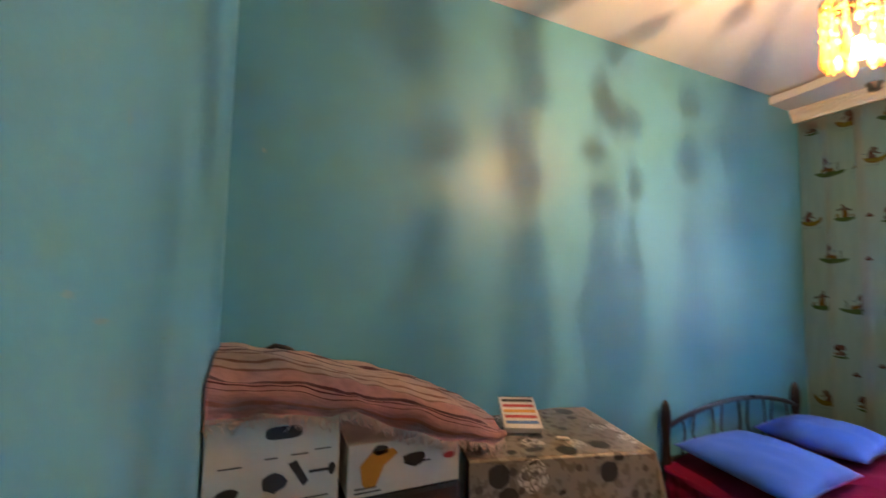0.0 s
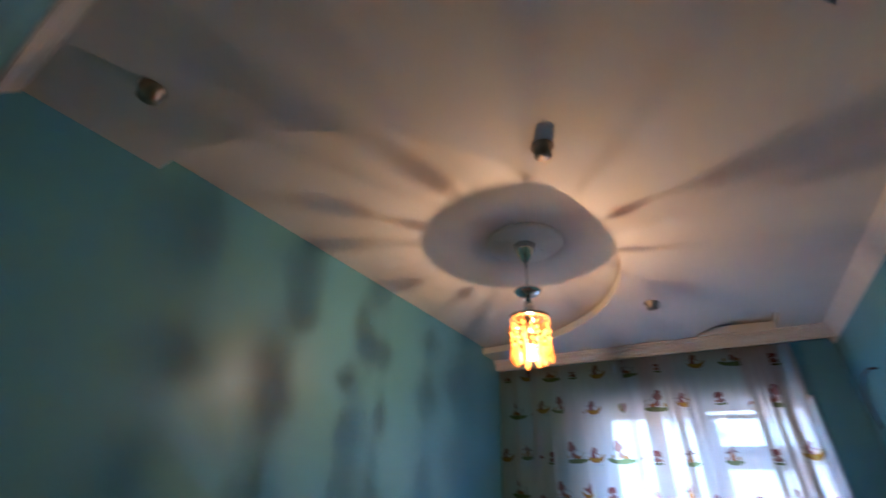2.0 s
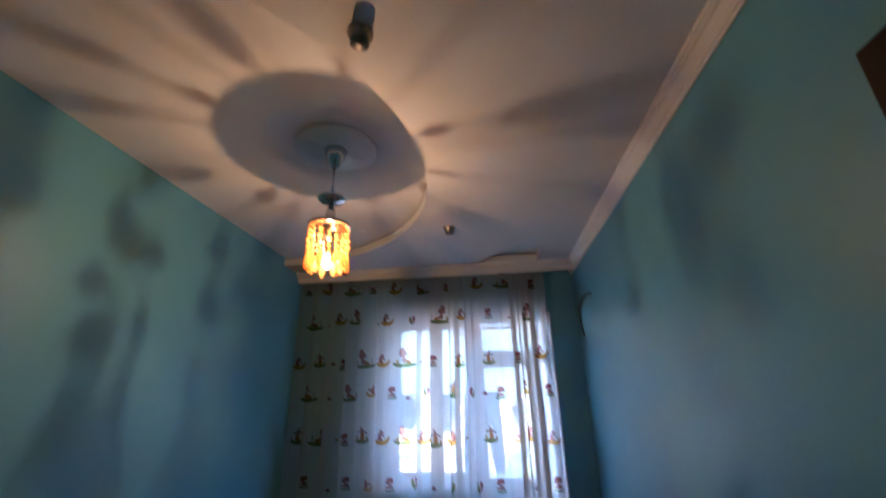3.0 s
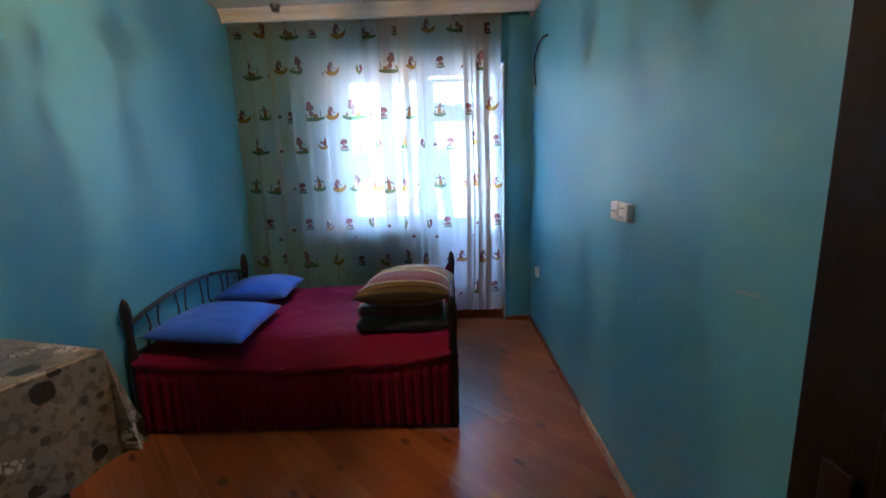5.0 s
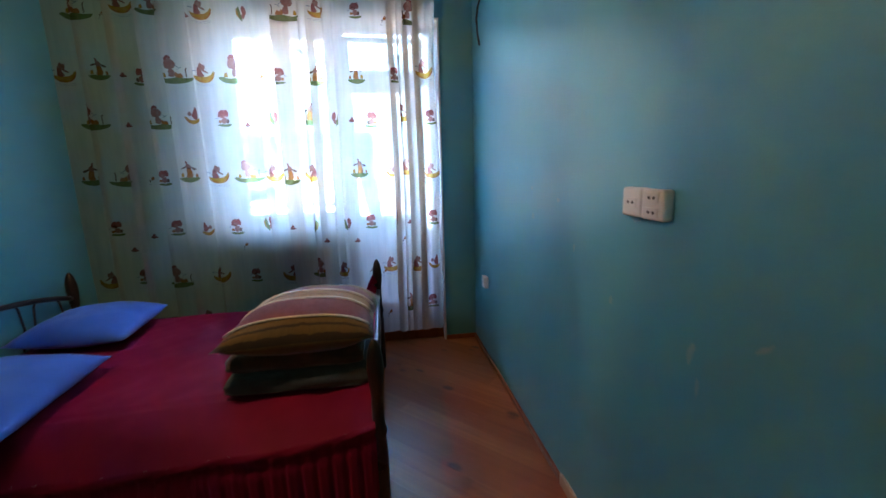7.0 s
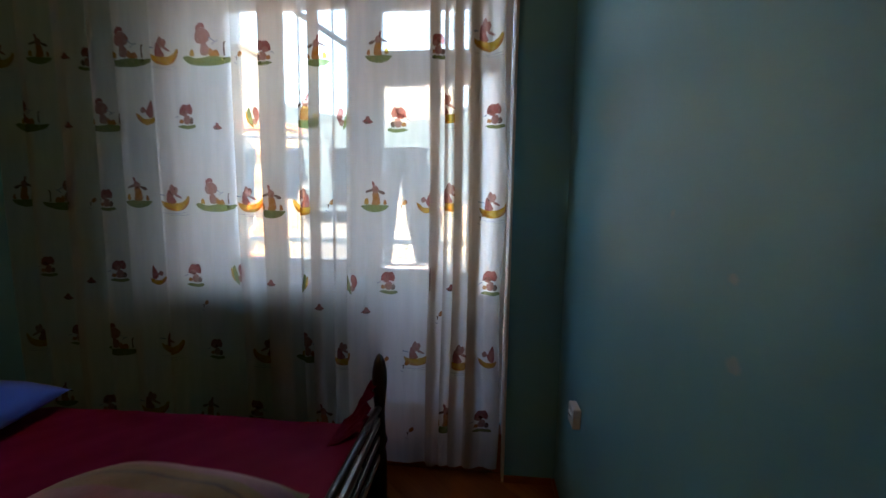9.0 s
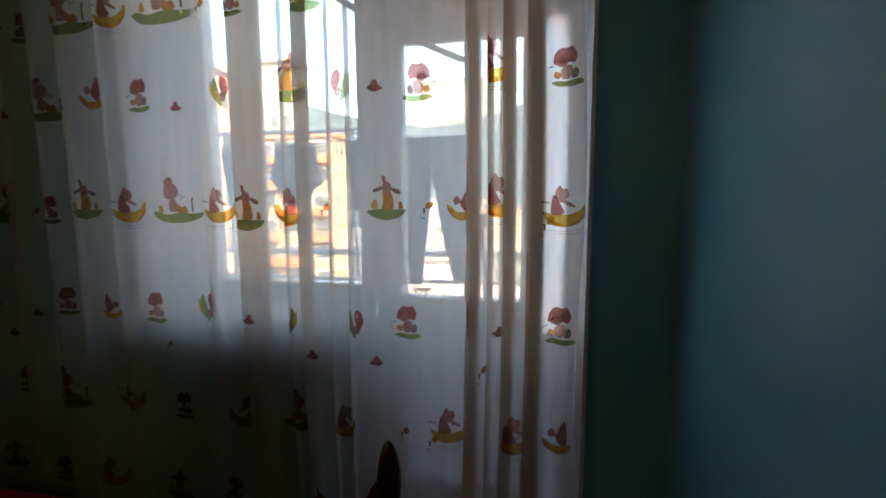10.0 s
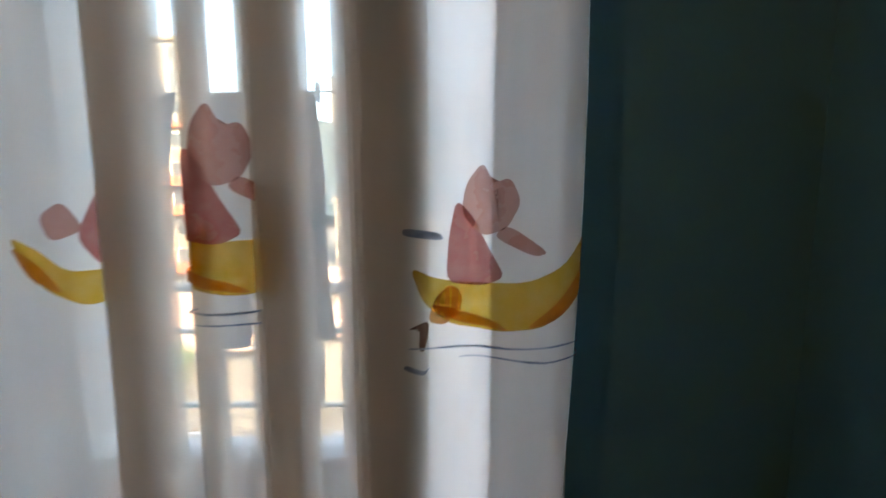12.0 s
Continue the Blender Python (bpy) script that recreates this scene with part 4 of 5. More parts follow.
part("headboard_rail", tube(bmesh.new(), [(BX0, y, z) for y, z in arch(BY0, BY1, 0.685, 0.115)], 0.016), M_BLACK, bed)
part("headboard_rail", tube(bmesh.new(), [(BX0, BY0, 0.50), (BX0, BY1, 0.50)], 0.013), M_BLACK, bed)
for i in range(1, 10):
    y = BY0 + (BY1 - BY0) * i / 10
    top = 0.685 + 0.115 * math.sin(math.pi * i / 10) ** 0.8
    d = 0.035 if i % 2 else -0.035
    part("spindle", tube(bmesh.new(), [(BX0, y, 0.50), (BX0, y + d * 0.3, 0.56), (BX0, y + d, 0.63), (BX0, y + d * 0.6, top - 0.03), (BX0, y, top)], 0.006, 8), M_BLACK, bed)
part("footboard_rail", tube(bmesh.new(), [(BX1, y, z) for y, z in arch(BY0, BY1, 0.60, 0.03)], 0.014), M_BLACK, bed)
for z in (0.53, 0.45, 0.37):
    part("footboard_rail", one((BX1 - 0.008, BY0, z), (BX1 + 0.008, BY1, z + 0.035), 0.004), M_SPOT, bed)
part("side_rail", one((BX0, BY0 - 0.012, 0.26), (BX1, BY0 + 0.012, 0.34), 0.003), M_BLACK, bed)
part("side_rail", one((BX0, BY1 - 0.012, 0.26), (BX1, BY1 + 0.012, 0.34), 0.003), M_BLACK, bed)
part("mattress", one((BX0 + 0.03, BY0 + 0.06, 0.28), (BX1 - 0.03, BY1 - 0.06, 0.495), 0.09), M_TRIM, bed)

TOPX0, TOPX1, TOPY0, TOPY1 = BX0 + 0.02, BX1 - 0.012, BY0 - 0.035, BY1 + 0.03


def cover_z(x, y):
    u, v = (x - TOPX0) / (TOPX1 - TOPX0), (y - TOPY0) / (TOPY1 - TOPY0)
    z = 0.525 + 0.012 * math.sin(2.2 * x + 1) * math.cos(1.7 * y) + 0.004 * noise.noise(Vector((x * 5, y * 5, 0)))
    far = max(0, 1 - (TOPY1 - y) / 0.09)
    z -= 0.085 * (1 - math.sqrt(max(0, 1 - far * far)))
    # the near border leans down from a sewn crease and sags in the middle
    inset = 0.25 + 0.02 * math.sin(3.1 * x)
    d = (y - TOPY0) / inset
    if d < 1:
        z -= (0.035 + 0.075 * math.sin(math.pi * min(1, max(0, 0.08 + 0.86 * u))) ** 1.2) * (1 - d) ** 1.5 + 0.006 * math.sin(math.pi * max(0, d)) * math.sin(23 * x)
    z -= 0.008 * math.exp(-((d - 1) * inset / 0.010) ** 2)
    z += 0.05 * math.exp(-((u - 1) / 0.05) ** 2) * (0.4 + 0.6 * v)
    q = abs(math.sin(math.pi * (x + y) / 0.14)) * abs(math.sin(math.pi * (x - y) / 0.14))
    return z + 0.002 * q ** 0.4 + 0.005 * noise.noise(Vector((x * 9, y * 7, 4)))


def cover(u, v):
    v -= 0.8 * math.sin(2 * math.pi * v) / (2 * math.pi)
    x, y = TOPX0 + (TOPX1 - TOPX0) * u, TOPY0 + (TOPY1 - TOPY0) * v
    return (x, y, cover_z(x, y))


spread = thing("bedspread", "crimson satin bedspread with a gathered skirt, spread over the bed", "bedspread")
part("cover", grid(110, 100, cover), M_RED, spread)


def border_drop(u):
    """How far the plain border falls before the gathered skirt is sewn on."""
    return 0.024 + 0.004 * math.sin(17 * u)


def skirt(y, side):
    """A smooth border that rolls over the edge, then the gathered fall below its seam."""
    def f(u, v):
        x = TOPX0 + (TOPX1 - TOPX0) * u
        top, drop = cover_z(x, y), border_drop(u)
        if v > 0.7:
            t = (1 - v) / 0.3
            roll = 0.45 * drop * math.sin(t * math.pi / 2) + 0.004 * math.sin(31 * x + 3 * t) * t
            return (x, y - side * roll, top - drop * t ** 1.35)
        t = (0.7 - v) / 0.7
        gather = (0.004 + 0.018 * t) * (math.sin(2 * math.pi * x / 0.062 + 1.3 * math.sin(9 * x)) + 0.5 * math.sin(2 * math.pi * x / 0.027 + 2 * math.sin(5 * x)))
        low = 0.03 + 0.012 * math.sin(3 * x)
        tuck = 0.014 * math.sin(math.pi * min(1, t * 6))
        return (x, y - side * (0.45 * drop * (1 - 0.5 * t) - tuck + gather * 0.8), (top - drop) * (1 - t) + low * t)
    return grid(320, 26, f)


part("skirt", skirt(TOPY0, 1), M_RED, spread, "gathered crimson skirt falling to the floor")
part("skirt", skirt(TOPY1, -1), M_RED, spread)


def bunch(u, v):
    """The bedspread's corner gathered up against the foot post."""
    x, y = BX1 - 0.15 + 0.135 * u, BY1 - 0.21 + 0.20 * v
    rise = max(0, u) ** 1.6 * (0.25 + 0.75 * v ** 1.4)
    crumple = noise.noise(Vector((x * 16, y * 16, 2))) * 0.030 + noise.noise(Vector((x * 38, y * 38, 5))) * 0.012
    return (x + 0.02 * rise * math.sin(30 * v), y, cover_z(x, min(y, TOPY1 - 0.08)) + 0.006 + 0.155 * rise + crumple * min(1, 3 * rise))


bm = grid(36, 36, bunch)
bmesh.ops.solidify(bm, geom=list(bm.faces), thickness=0.012)
part("bunched_corner", bm, M_RED, spread, smooth=True)


def cushion(name, label, cat, corners, z, height, mat, seed, group=""):
    """A stuffed pillow on four corners of the plan."""
    c = [Vector((*p, 0)) for p in corners]
    ob = thing(name, label, cat, group)

    def place(u, v, s):
        p = c[0] * (1 - u) * (1 - v) + c[1] * u * (1 - v) + c[2] * u * v + c[3] * (1 - u) * v
        mid = (c[0] + c[1] + c[2] + c[3]) / 4
        a, b2 = 2 * u - 1, 2 * v - 1
        pinch = 1 - 0.06 * (1 - abs(a)) * abs(b2) ** 3 - 0.06 * (1 - abs(b2)) * abs(a) ** 3
        p = mid + (p - mid) * pinch
        puff = ((1 - abs(a) ** 2.6) * (1 - abs(b2) ** 2.6)) ** 0.55
        w = noise.noise(Vector((p.x * 5 + seed, p.y * 5, s))) * 0.012 + noise.noise(Vector((p.x * 14 + seed, p.y * 14, s))) * 0.004
        return (p.x, p.y, z + (height * 0.42 if s < 0 else height * 0.42) + s * height * (0.58 if s > 0 else 0.42) * puff + w * puff)
    bm = grid(26, 26, lambda u, v: place(u, v, 1))
    b2 = grid(26, 26, lambda u, v: place(u, 1 - v, -1))
    me = bpy.data.meshes.new("half")
    b2.to_mesh(me)
    b2.free()
    bm.from_mesh(me)
    bpy.data.meshes.remove(me)
    bmesh.ops.remove_doubles(bm, verts=bm.verts, dist=0.0005)
    part("case", bm, mat, ob, smooth=True)
    return ob


cushion("pillow", "plump royal blue cotton pillow lying askew on the bedspread", "pillow", ((-1.07, 2.83), (-0.37, 2.71), (-0.42, 3.42), (-1.06, 3.49)), 0.535, 0.15, M_BLUE, 1, "bed pillows")
cushion("pillow", "flat royal blue cotton pillow at the far end of the headboard", "pillow", ((-1.06, 3.62), (-0.47, 3.60), (-0.53, 4.20), (-1.06, 4.19)), 0.535, 0.17, M_BLUE, 4, "bed pillows")


def folded(name, label, x0, x1, y0, y1, z0, z1, mat, seed, lean=0.0, py=0.35, pz=0.6, rim=0.07):
    """A folded blanket: rounded fold in front, soft top, layered ends."""
    ob = thing(name, label, "blanket", "folded blankets")
    n = 44

    def f(u, v):
        a = u * 2 * math.pi
        cy, cz = (y0 + y1) / 2, (z0 + z1) / 2
        ca, sa = math.cos(a), math.sin(a)
        y = cy - (y1 - y0) / 2 * math.copysign(abs(ca) ** py, ca)
        zz = math.copysign(abs(sa) ** pz, sa)
        x = x0 + (x1 - x0) * v
        e = min(v, 1 - v)
        soft = min(1, (e / rim)) ** 0.5
        w = noise.noise(Vector((x * 4 + seed, y * 4, zz))) * 0.018 * soft
        z = cz + (z1 - z0) / 2 * zz * (0.6 + 0.4 * soft) + (w if zz > 0 else 0)
        return (x + 0.02 * noise.noise(Vector((y * 5, zz * 2, seed))), y + 0.012 * noise.noise(Vector((x * 6, zz * 3, seed + 3))), z + lean * (y - cy))
    bm = grid(n, 26, f, lambda u, v: (u, v))
    bmesh.ops.remove_doubles(bm, verts=bm.verts, dist=0.0004)
    bmesh.ops.holes_fill(bm, edges=[e for e in bm.edges if e.is_boundary], sides=0)
    part("folds", bm, mat, ob, smooth=True)
    return ob


folded("folded_blanket", "dark blue patterned fleece blanket folded at the foot of the bed", 0.24, 0.83, 2.98, 3.36, 0.535, 0.635, M_NAVY, 1)
folded("folded_blanket", "dark brown fleece blanket folded in the pile on the bed", 0.25, 0.80, 3.00, 3.38, 0.628, 0.715, M_UMBER, 5)
quilt = cushion("folded_quilt", "thick plum and gold striped quilt slumped on top of the pile", "quilt", ((0.235, 2.90), (0.85, 2.93), (0.88, 3.47), (0.37, 3.50)), 0.685, 0.235, M_QUILT, 9)
for v0 in (0.115, 0.33, 0.50):
    pts = []
    for k in range(25):
        u = 0.03 + 0.94 * k / 24
        c0, c1 = Vector((0.235 + 0.615 * u, 2.90 + 0.03 * u)), Vector((0.37 + 0.51 * u, 3.50 - 0.03 * u))
        p = c0.lerp(c1, v0)
        puff = ((1 - abs(2 * u - 1) ** 2.6) * (1 - abs(2 * v0 - 1) ** 2.6)) ** 0.55
        pts.append((p.x, p.y, 0.685 + 0.235 * 0.42 + 0.235 * 0.58 * puff + 0.002))
    part("piping", tube(bmesh.new(), pts, 0.005, 6), M_CARD, quilt, "pale cord piping")

# ---- table with oilcloth ----
TA = math.degrees(math.atan2(0.19, 0.74))
TZ = 0.885
tm = pose(-0.54, 2.01, 0, 0, 0, -TA)   # right front corner; local x to the wall is negative
table = thing("table", "wooden table on dark turned legs under a patterned cloth", "table")
table.matrix_world = tm
TL, TD = 0.80, 0.58
part("tabletop", one((-TD + 0.005, -TL + 0.005, TZ - 0.03), (-0.005, -0.005, TZ - 0.004), 0.004), M_DOOR, table)
for x, y in ((-0.15, -0.15), (-TD + 0.06, -0.15), (-0.15, -TL + 0.06), (-TD + 0.06, -TL + 0.06)):
    part("leg", lathe(bmesh.new(), (x, y, 0), [(0.02, 0.0), (0.034, 0.03), (0.03, 0.09), (0.018, 0.13), (0.03, 0.25), (0.034, 0.45), (0.022, 0.55), (0.034, 0.6), (0.034, TZ - 0.03)], 14), M_BLACK, table)
clothing = thing("tablecloth", "grey-beige oilcloth with dark discs and white blossoms hanging over the table", "tablecloth")
clothing.matrix_world = tm


def oil(u, v):
    """Runs over the top, then falls past the front and the right edge."""
    over = 0.45
    a, c = u * (TD + over) - TD, v * (TL + 0.34) - TL
    fx, fy = max(a, 0), max(c, 0)
    x, y, z = min(a, 0), min(c, 0), TZ
    fall = math.hypot(fx, fy) if fx and fy else fx + fy
    if fall > 0:
        dx, dy = (fx / (fx + fy), fy / (fx + fy))
        bend = min(fall, 0.03)
        out = 0.012 + 0.30 * max(fall - 0.02, 0) * (0.32 if not (fx and fy) else 0.75) + 0.010 * math.sin(22 * (c if fx > fy else a)) * fall / 0.4
        x += dx * out
        y += dy * out
        z -= fall - bend * 0.3 if not (fx and fy) else max(fx, fy) * 0.96
    else:
        z += 0.0025 * noise.noise(Vector((a * 7, c * 7, 0)))
    return (x, y, z)


part("cloth", grid(90, 100, oil, lambda u, v: (u * 0.98, v * 1.10)), M_OILCLOTH, clothing)

book = thing("notebook", "white spiral notebook with coloured cover bars lying on the table", "notebook")
book.matrix_world = pose(-0.96, 1.62, TZ + 0.05, 0, 24, -22)
part("pages", one((-0.10, -0.085, 0.0), (0.10, 0.085, 0.028), 0.003), M_CARD, book)
lid = part("cover", one((-0.102, -0.087, 0.028), (0.102, 0.087, 0.032), 0.001), M_CARD, book)
for i, mt in enumerate((M_INK, M_REDINK, M_AMBERINK, M_REDINK, M_BLUEINK)):
    part("cover_bar", one((-0.085 + 0.036 * i, -0.075, 0.032), (-0.067 + 0.036 * i, 0.075, 0.0335)), mt, lid)
for i in range(12):
    y = -0.077 + 0.014 * i
    part("spiral_loop", tube(bmesh.new(), [(-0.102 + 0.012 * math.cos(a), y, 0.016 + 0.02 * math.sin(a)) for a in [k * math.pi / 5 for k in range(11)]], 0.0014, 5), M_BLACK, book)
eraser = thing("eraser", "small white rubber eraser lying on the oilcloth", "eraser")
eraser.matrix_world = pose(-0.77, 1.72, TZ + 0.003, 0, 0, 60)
part("block", one((-0.028, -0.009, 0), (0.028, 0.009, 0.011), 0.003), M_CARD, eraser)

coil = thing("cable_coil", "loose coil of thin white cable lying on the window sill", "cable")
part("wire", tube(bmesh.new(), [(0.47 + (0.075 + 0.018 * math.sin(a * 0.37)) * math.cos(a), 4.69 + (0.05 + 0.012 * math.cos(a * 0.51)) * math.sin(a), SILL + 0.006 + 0.0012 * a) for a in [k * 0.3 for k in range(84)]], 0.0035, 6), M_PVC, coil)

# ---- boxes and throw beside the table ----
bench = thing("low_chest", "dark brown wooden chest standing in the corner", "chest")
part("body", one((-1.13, 0.35, 0.04), (-0.71, 1.16, 0.60), 0.008), M_DOOR, bench)
part("lid", one((-1.135, 0.345, 0.60), (-0.70, 1.165, 0.625), 0.006), M_DOOR, bench)
for x in (-1.08, -0.76):
    for y in (0.41, 1.10):
        part("foot", lathe(bmesh.new(), (x, y, 0), [(0.02, 0.0), (0.028, 0.04)], 12), M_DOOR, bench)


def carton(label, x0, x1, y0, y1, z0, z1, marks, slot=None):
    ob = thing("cardboard_box", label, "box", "stored boxes")
    part("body", one((x0, y0, z0), (x1, y1, z1), 0.004), M_CARD, ob)
    for poly, mt in marks:
        bm = bmesh.new()
        lo = [bm.verts.new((x1 + 0.0005, y0 + (y1 - y0) * p, z0 + (z1 - z0) * q)) for p, q in poly]
        hi = [bm.verts.new((x1 + 0.0018, y0 + (y1 - y0) * p, z0 + (z1 - z0) * q)) for p, q in poly]
        bm.faces.new(hi)
        for i in range(len(poly)):
            j = (i + 1) % len(poly)
            bm.faces.new((lo[i], lo[j], hi[j], hi[i]))
        bmesh.ops.recalc_face_normals(bm, faces=bm.faces)
        part("printed_mark", bm, mt, ob)
    if slot:
        p0, p1, q0, q1 = slot
        bm = bmesh.new()
        pts = [(p0 + (p1 - p0) * (0.5 + 0.5 * math.copysign(abs(math.cos(a)) ** 0.5, math.cos(a))), q0 + (q1 - q0) * (0.5 + 0.5 * math.copysign(abs(math.sin(a)) ** 0.7, math.sin(a)))) for a in [2 * math.pi * k / 24 for k in range(24)]]
        vs = [bm.verts.new((x1 + 0.002, y0 + (y1 - y0) * p, z0 + (z1 - z0) * q)) for p, q in pts]
        bm.faces.new(vs)
        r = bmesh.ops.extrude_face_region(bm, geom=list(bm.faces))
        for v in r["geom"]:
            if isinstance(v, bmesh.types.BMVert):
                v.co.x -= 0.02
        bmesh.ops.recalc_face_normals(bm, faces=bm.faces)
        part("hand_hole", bm, M_INK, ob, "dark oval hand hole")
    return ob


def bar(p, q, w, h=0.008):
    return [(p, q), (p + w, q), (p + w, q + h), (p, q + h)]


carton("white cardboard box with black product drawings and a hand hole", -1.10, -0.72, 0.335, 0.735, 0.63, 1.135,
       [(blob(0.16, 0.56, 0.10, 0.045, 12, 0.25, 21), M_INK), (blob(0.50, 0.60, 0.085, 0.065, 12, 0.2, 22), M_INK), ([(0.60, 0.70), (0.66, 0.72), (0.76, 0.58), (0.72, 0.55)], M_INK),
        (bar(0.76, 0.625, 0.2, 0.018), M_INK), (blob(0.94, 0.635, 0.03, 0.04, 10, 0.1, 23), M_INK), (bar(0.10, 0.72, 0.16), M_INK), (bar(0.42, 0.745, 0.10), M_INK), (bar(0.62, 0.75, 0.13), M_INK),
        (bar(0.80, 0.765, 0.13), M_INK), (bar(0.10, 0.44, 0.2), M_INK), (bar(0.45, 0.455, 0.14), M_INK), (bar(0.70, 0.47, 0.22), M_INK), (blob(0.3, 0.25, 0.12, 0.08, 12, 0.25, 24), M_INK)], (0.42, 0.70, 0.86, 0.94))
case = thing("suitcase", "flat black suitcase lying on the dark chest", "suitcase")
part("shell", one((-1.09, 0.75, 0.627), (-0.72, 1.20, 0.83), 0.02), M_BLACK, case)
part("handle", tube(bmesh.new(), [(-0.722, 0.92, 0.72), (-0.70, 0.93, 0.72), (-0.70, 1.02, 0.72), (-0.722, 1.03, 0.72)], 0.008, 8), M_BLACK, case)
carton("low white cardboard box with an orange crescent drawing", -1.08, -0.72, 0.765, 1.185, 0.832, 1.01,
       [([(0.12, 0.25), (0.16, 0.15), (0.24, 0.2), (0.3, 0.55), (0.42, 0.75), (0.38, 0.86), (0.2, 0.84), (0.1, 0.6)], M_AMBERINK), (blob(0.27, 0.85, 0.07, 0.1, 10, 0.1, 31), M_INK), (blob(0.58, 0.58, 0.11, 0.13, 12, 0.25, 32), M_INK),
        (bar(0.5, 0.5, 0.22, 0.03), M_INK), (bar(0.06, 0.16, 0.18, 0.03), M_INK), (bar(0.06, 0.08, 0.22, 0.03), M_INK), (blob(0.9, 0.55, 0.06, 0.07, 10, 0.1, 33), M_REDINK), (bar(0.8, 0.84, 0.17, 0.04), M_INK)])

throw = thing("throw_blanket", "rose and cream striped throw with fringe draped over the boxes", "blanket")


def heap_top(y):
    return float(np.interp(y, [0.33, 0.55, 0.77, 1.0, 1.17, 1.36, 1.5], [1.325, 1.29, 1.24, 1.18, 1.115, 1.03, 0.94]))


def hem(y):
    return float(np.interp(y, [0.33, 0.55, 0.70, 0.78, 0.95, 1.1, 1.25, 1.36, 1.5], [1.165, 1.15, 1.125, 1.135, 1.06, 1.0, 0.95, 0.915, 0.90]))


def drape(u, v):
    y = 0.335 + 1.10 * u
    top, low = heap_top(y), hem(y)
    front = -0.695 - 0.10 * max(0, (y - 1.15) / 0.3)
    crown = max(top - 0.05, low + 0.06)
    if v < 0.55:
        t = v / 0.55
        x = -1.135 + (front + 1.135) * t
        z = top + (crown - top) * t ** 2.2 + 0.012 * math.sin(math.pi * t) - 0.012
    else:
        t = (v - 0.55) / 0.45
        x = front + 0.018 * math.sin(math.pi * min(1, t * 1.2)) + 0.012 * math.sin(25 * y) * t
        z = crown + (low - crown) * t
    w = 0.022 * noise.noise(Vector((x * 6, y * 6, v * 2))) + 0.012 * noise.noise(Vector((x * 17, y * 13, v * 5)))
    return (x + w * 0.5, y, z + w)


bm = grid(90, 60, drape)
bmesh.ops.solidify(bm, geom=list(bm.faces), thickness=0.012)
part("cloth", bm, M_THROW, throw, smooth=True)
rng = random.Random(3)
bm = bmesh.new()
for i in range(150):
    u = (i + rng.uniform(-0.4, 0.4)) / 150
    p = Vector(drape(min(max(u, 0), 1), 1.0))
    l = rng.uniform(0.02, 0.05)
    tube(bm, [p, p + Vector((rng.uniform(0, 0.012), rng.uniform(-0.012, 0.012), -l * 0.6)), p + Vector((rng.uniform(0, 0.01), rng.uniform(-0.016, 0.016), -l))], [0.0022, 0.002, 0.001], 4)
part("fringe", bm, M_THROW, throw)

comb = thing("hair_clip", "small black plastic clip lying on the throw", "clip")
part("jaw", tube(bmesh.new(), [(-1.10, 0.50, 1.285), (-1.085, 0.53, 1.302), (-1.08, 0.57, 1.292), (-1.09, 0.60, 1.275)], 0.010, 8), M_BLACK, comb)

# chips and scratches in the paint
rng = random.Random(8)


def chip(parent, axis, at, w, h, lean=0.0, seed=0):
    bm = bmesh.new()
    pts = blob(0, 0, w / 2, h / 2, 12, 0.35, seed)
    c, s = math.cos(lean), math.sin(lean)
    pts = [(p * c - q * s, p * s + q * c) for p, q in pts]
    if axis == "x":
        vs = [bm.verts.new((XR - 0.0015, at[0] + p, at[1] + q)) for p, q in pts]
    elif axis == "l":
        vs = [bm.verts.new((XL + 0.0015, at[0] + p, at[1] + q)) for p, q in pts]
    else:
        vs = [bm.verts.new((at[0] + p, Y0 + 0.0015, at[1] + q)) for p, q in pts]
    bm.faces.new(vs)
    part("paint_chip", bm, M_CHIP, parent)


for i, (y, z, w, h, l) in enumerate(((2.21, 0.97, 0.02, 0.06, 0.2), (1.60, 1.18, 0.11, 0.012, -0.1), (1.72, 1.175, 0.05, 0.006, -0.1), (2.02, 1.06, 0.05, 0.012, -0.7), (2.58, 0.99, 0.022, 0.03, 0), (2.18, 0.885, 0.012, 0.05, 0),
                                     (3.31, 1.20, 0.035, 0.03, 0), (3.33, 1.34, 0.03, 0.02, 0), (3.56, 1.44, 0.02, 0.02, 0), (2.47, 1.283, 0.05, 0.022, 0.2), (3.02, 1.30, 0.03, 0.02, 0), (2.86, 1.12, 0.02, 0.03, 0.4))):
    chip(wall_right, "x", (y, z), w, h, l, i)
for i, (x, z, w, h) in enumerate(((0.28, 1.57, 0.028, 0.008), (0.20, 1.54, 0.05, 0.006), (0.28, 1.40, 0.012, 0.02), (0.16, 1.76, 0.012, 0.02), (-0.1, 1.48, 0.03, 0.006))):
    chip(wall_back, "y", (x, z), w, h, 0.1, 40 + i)
chip(wall_left, "l", (0.45, 2.11), 0.02, 0.02, 0, 60)

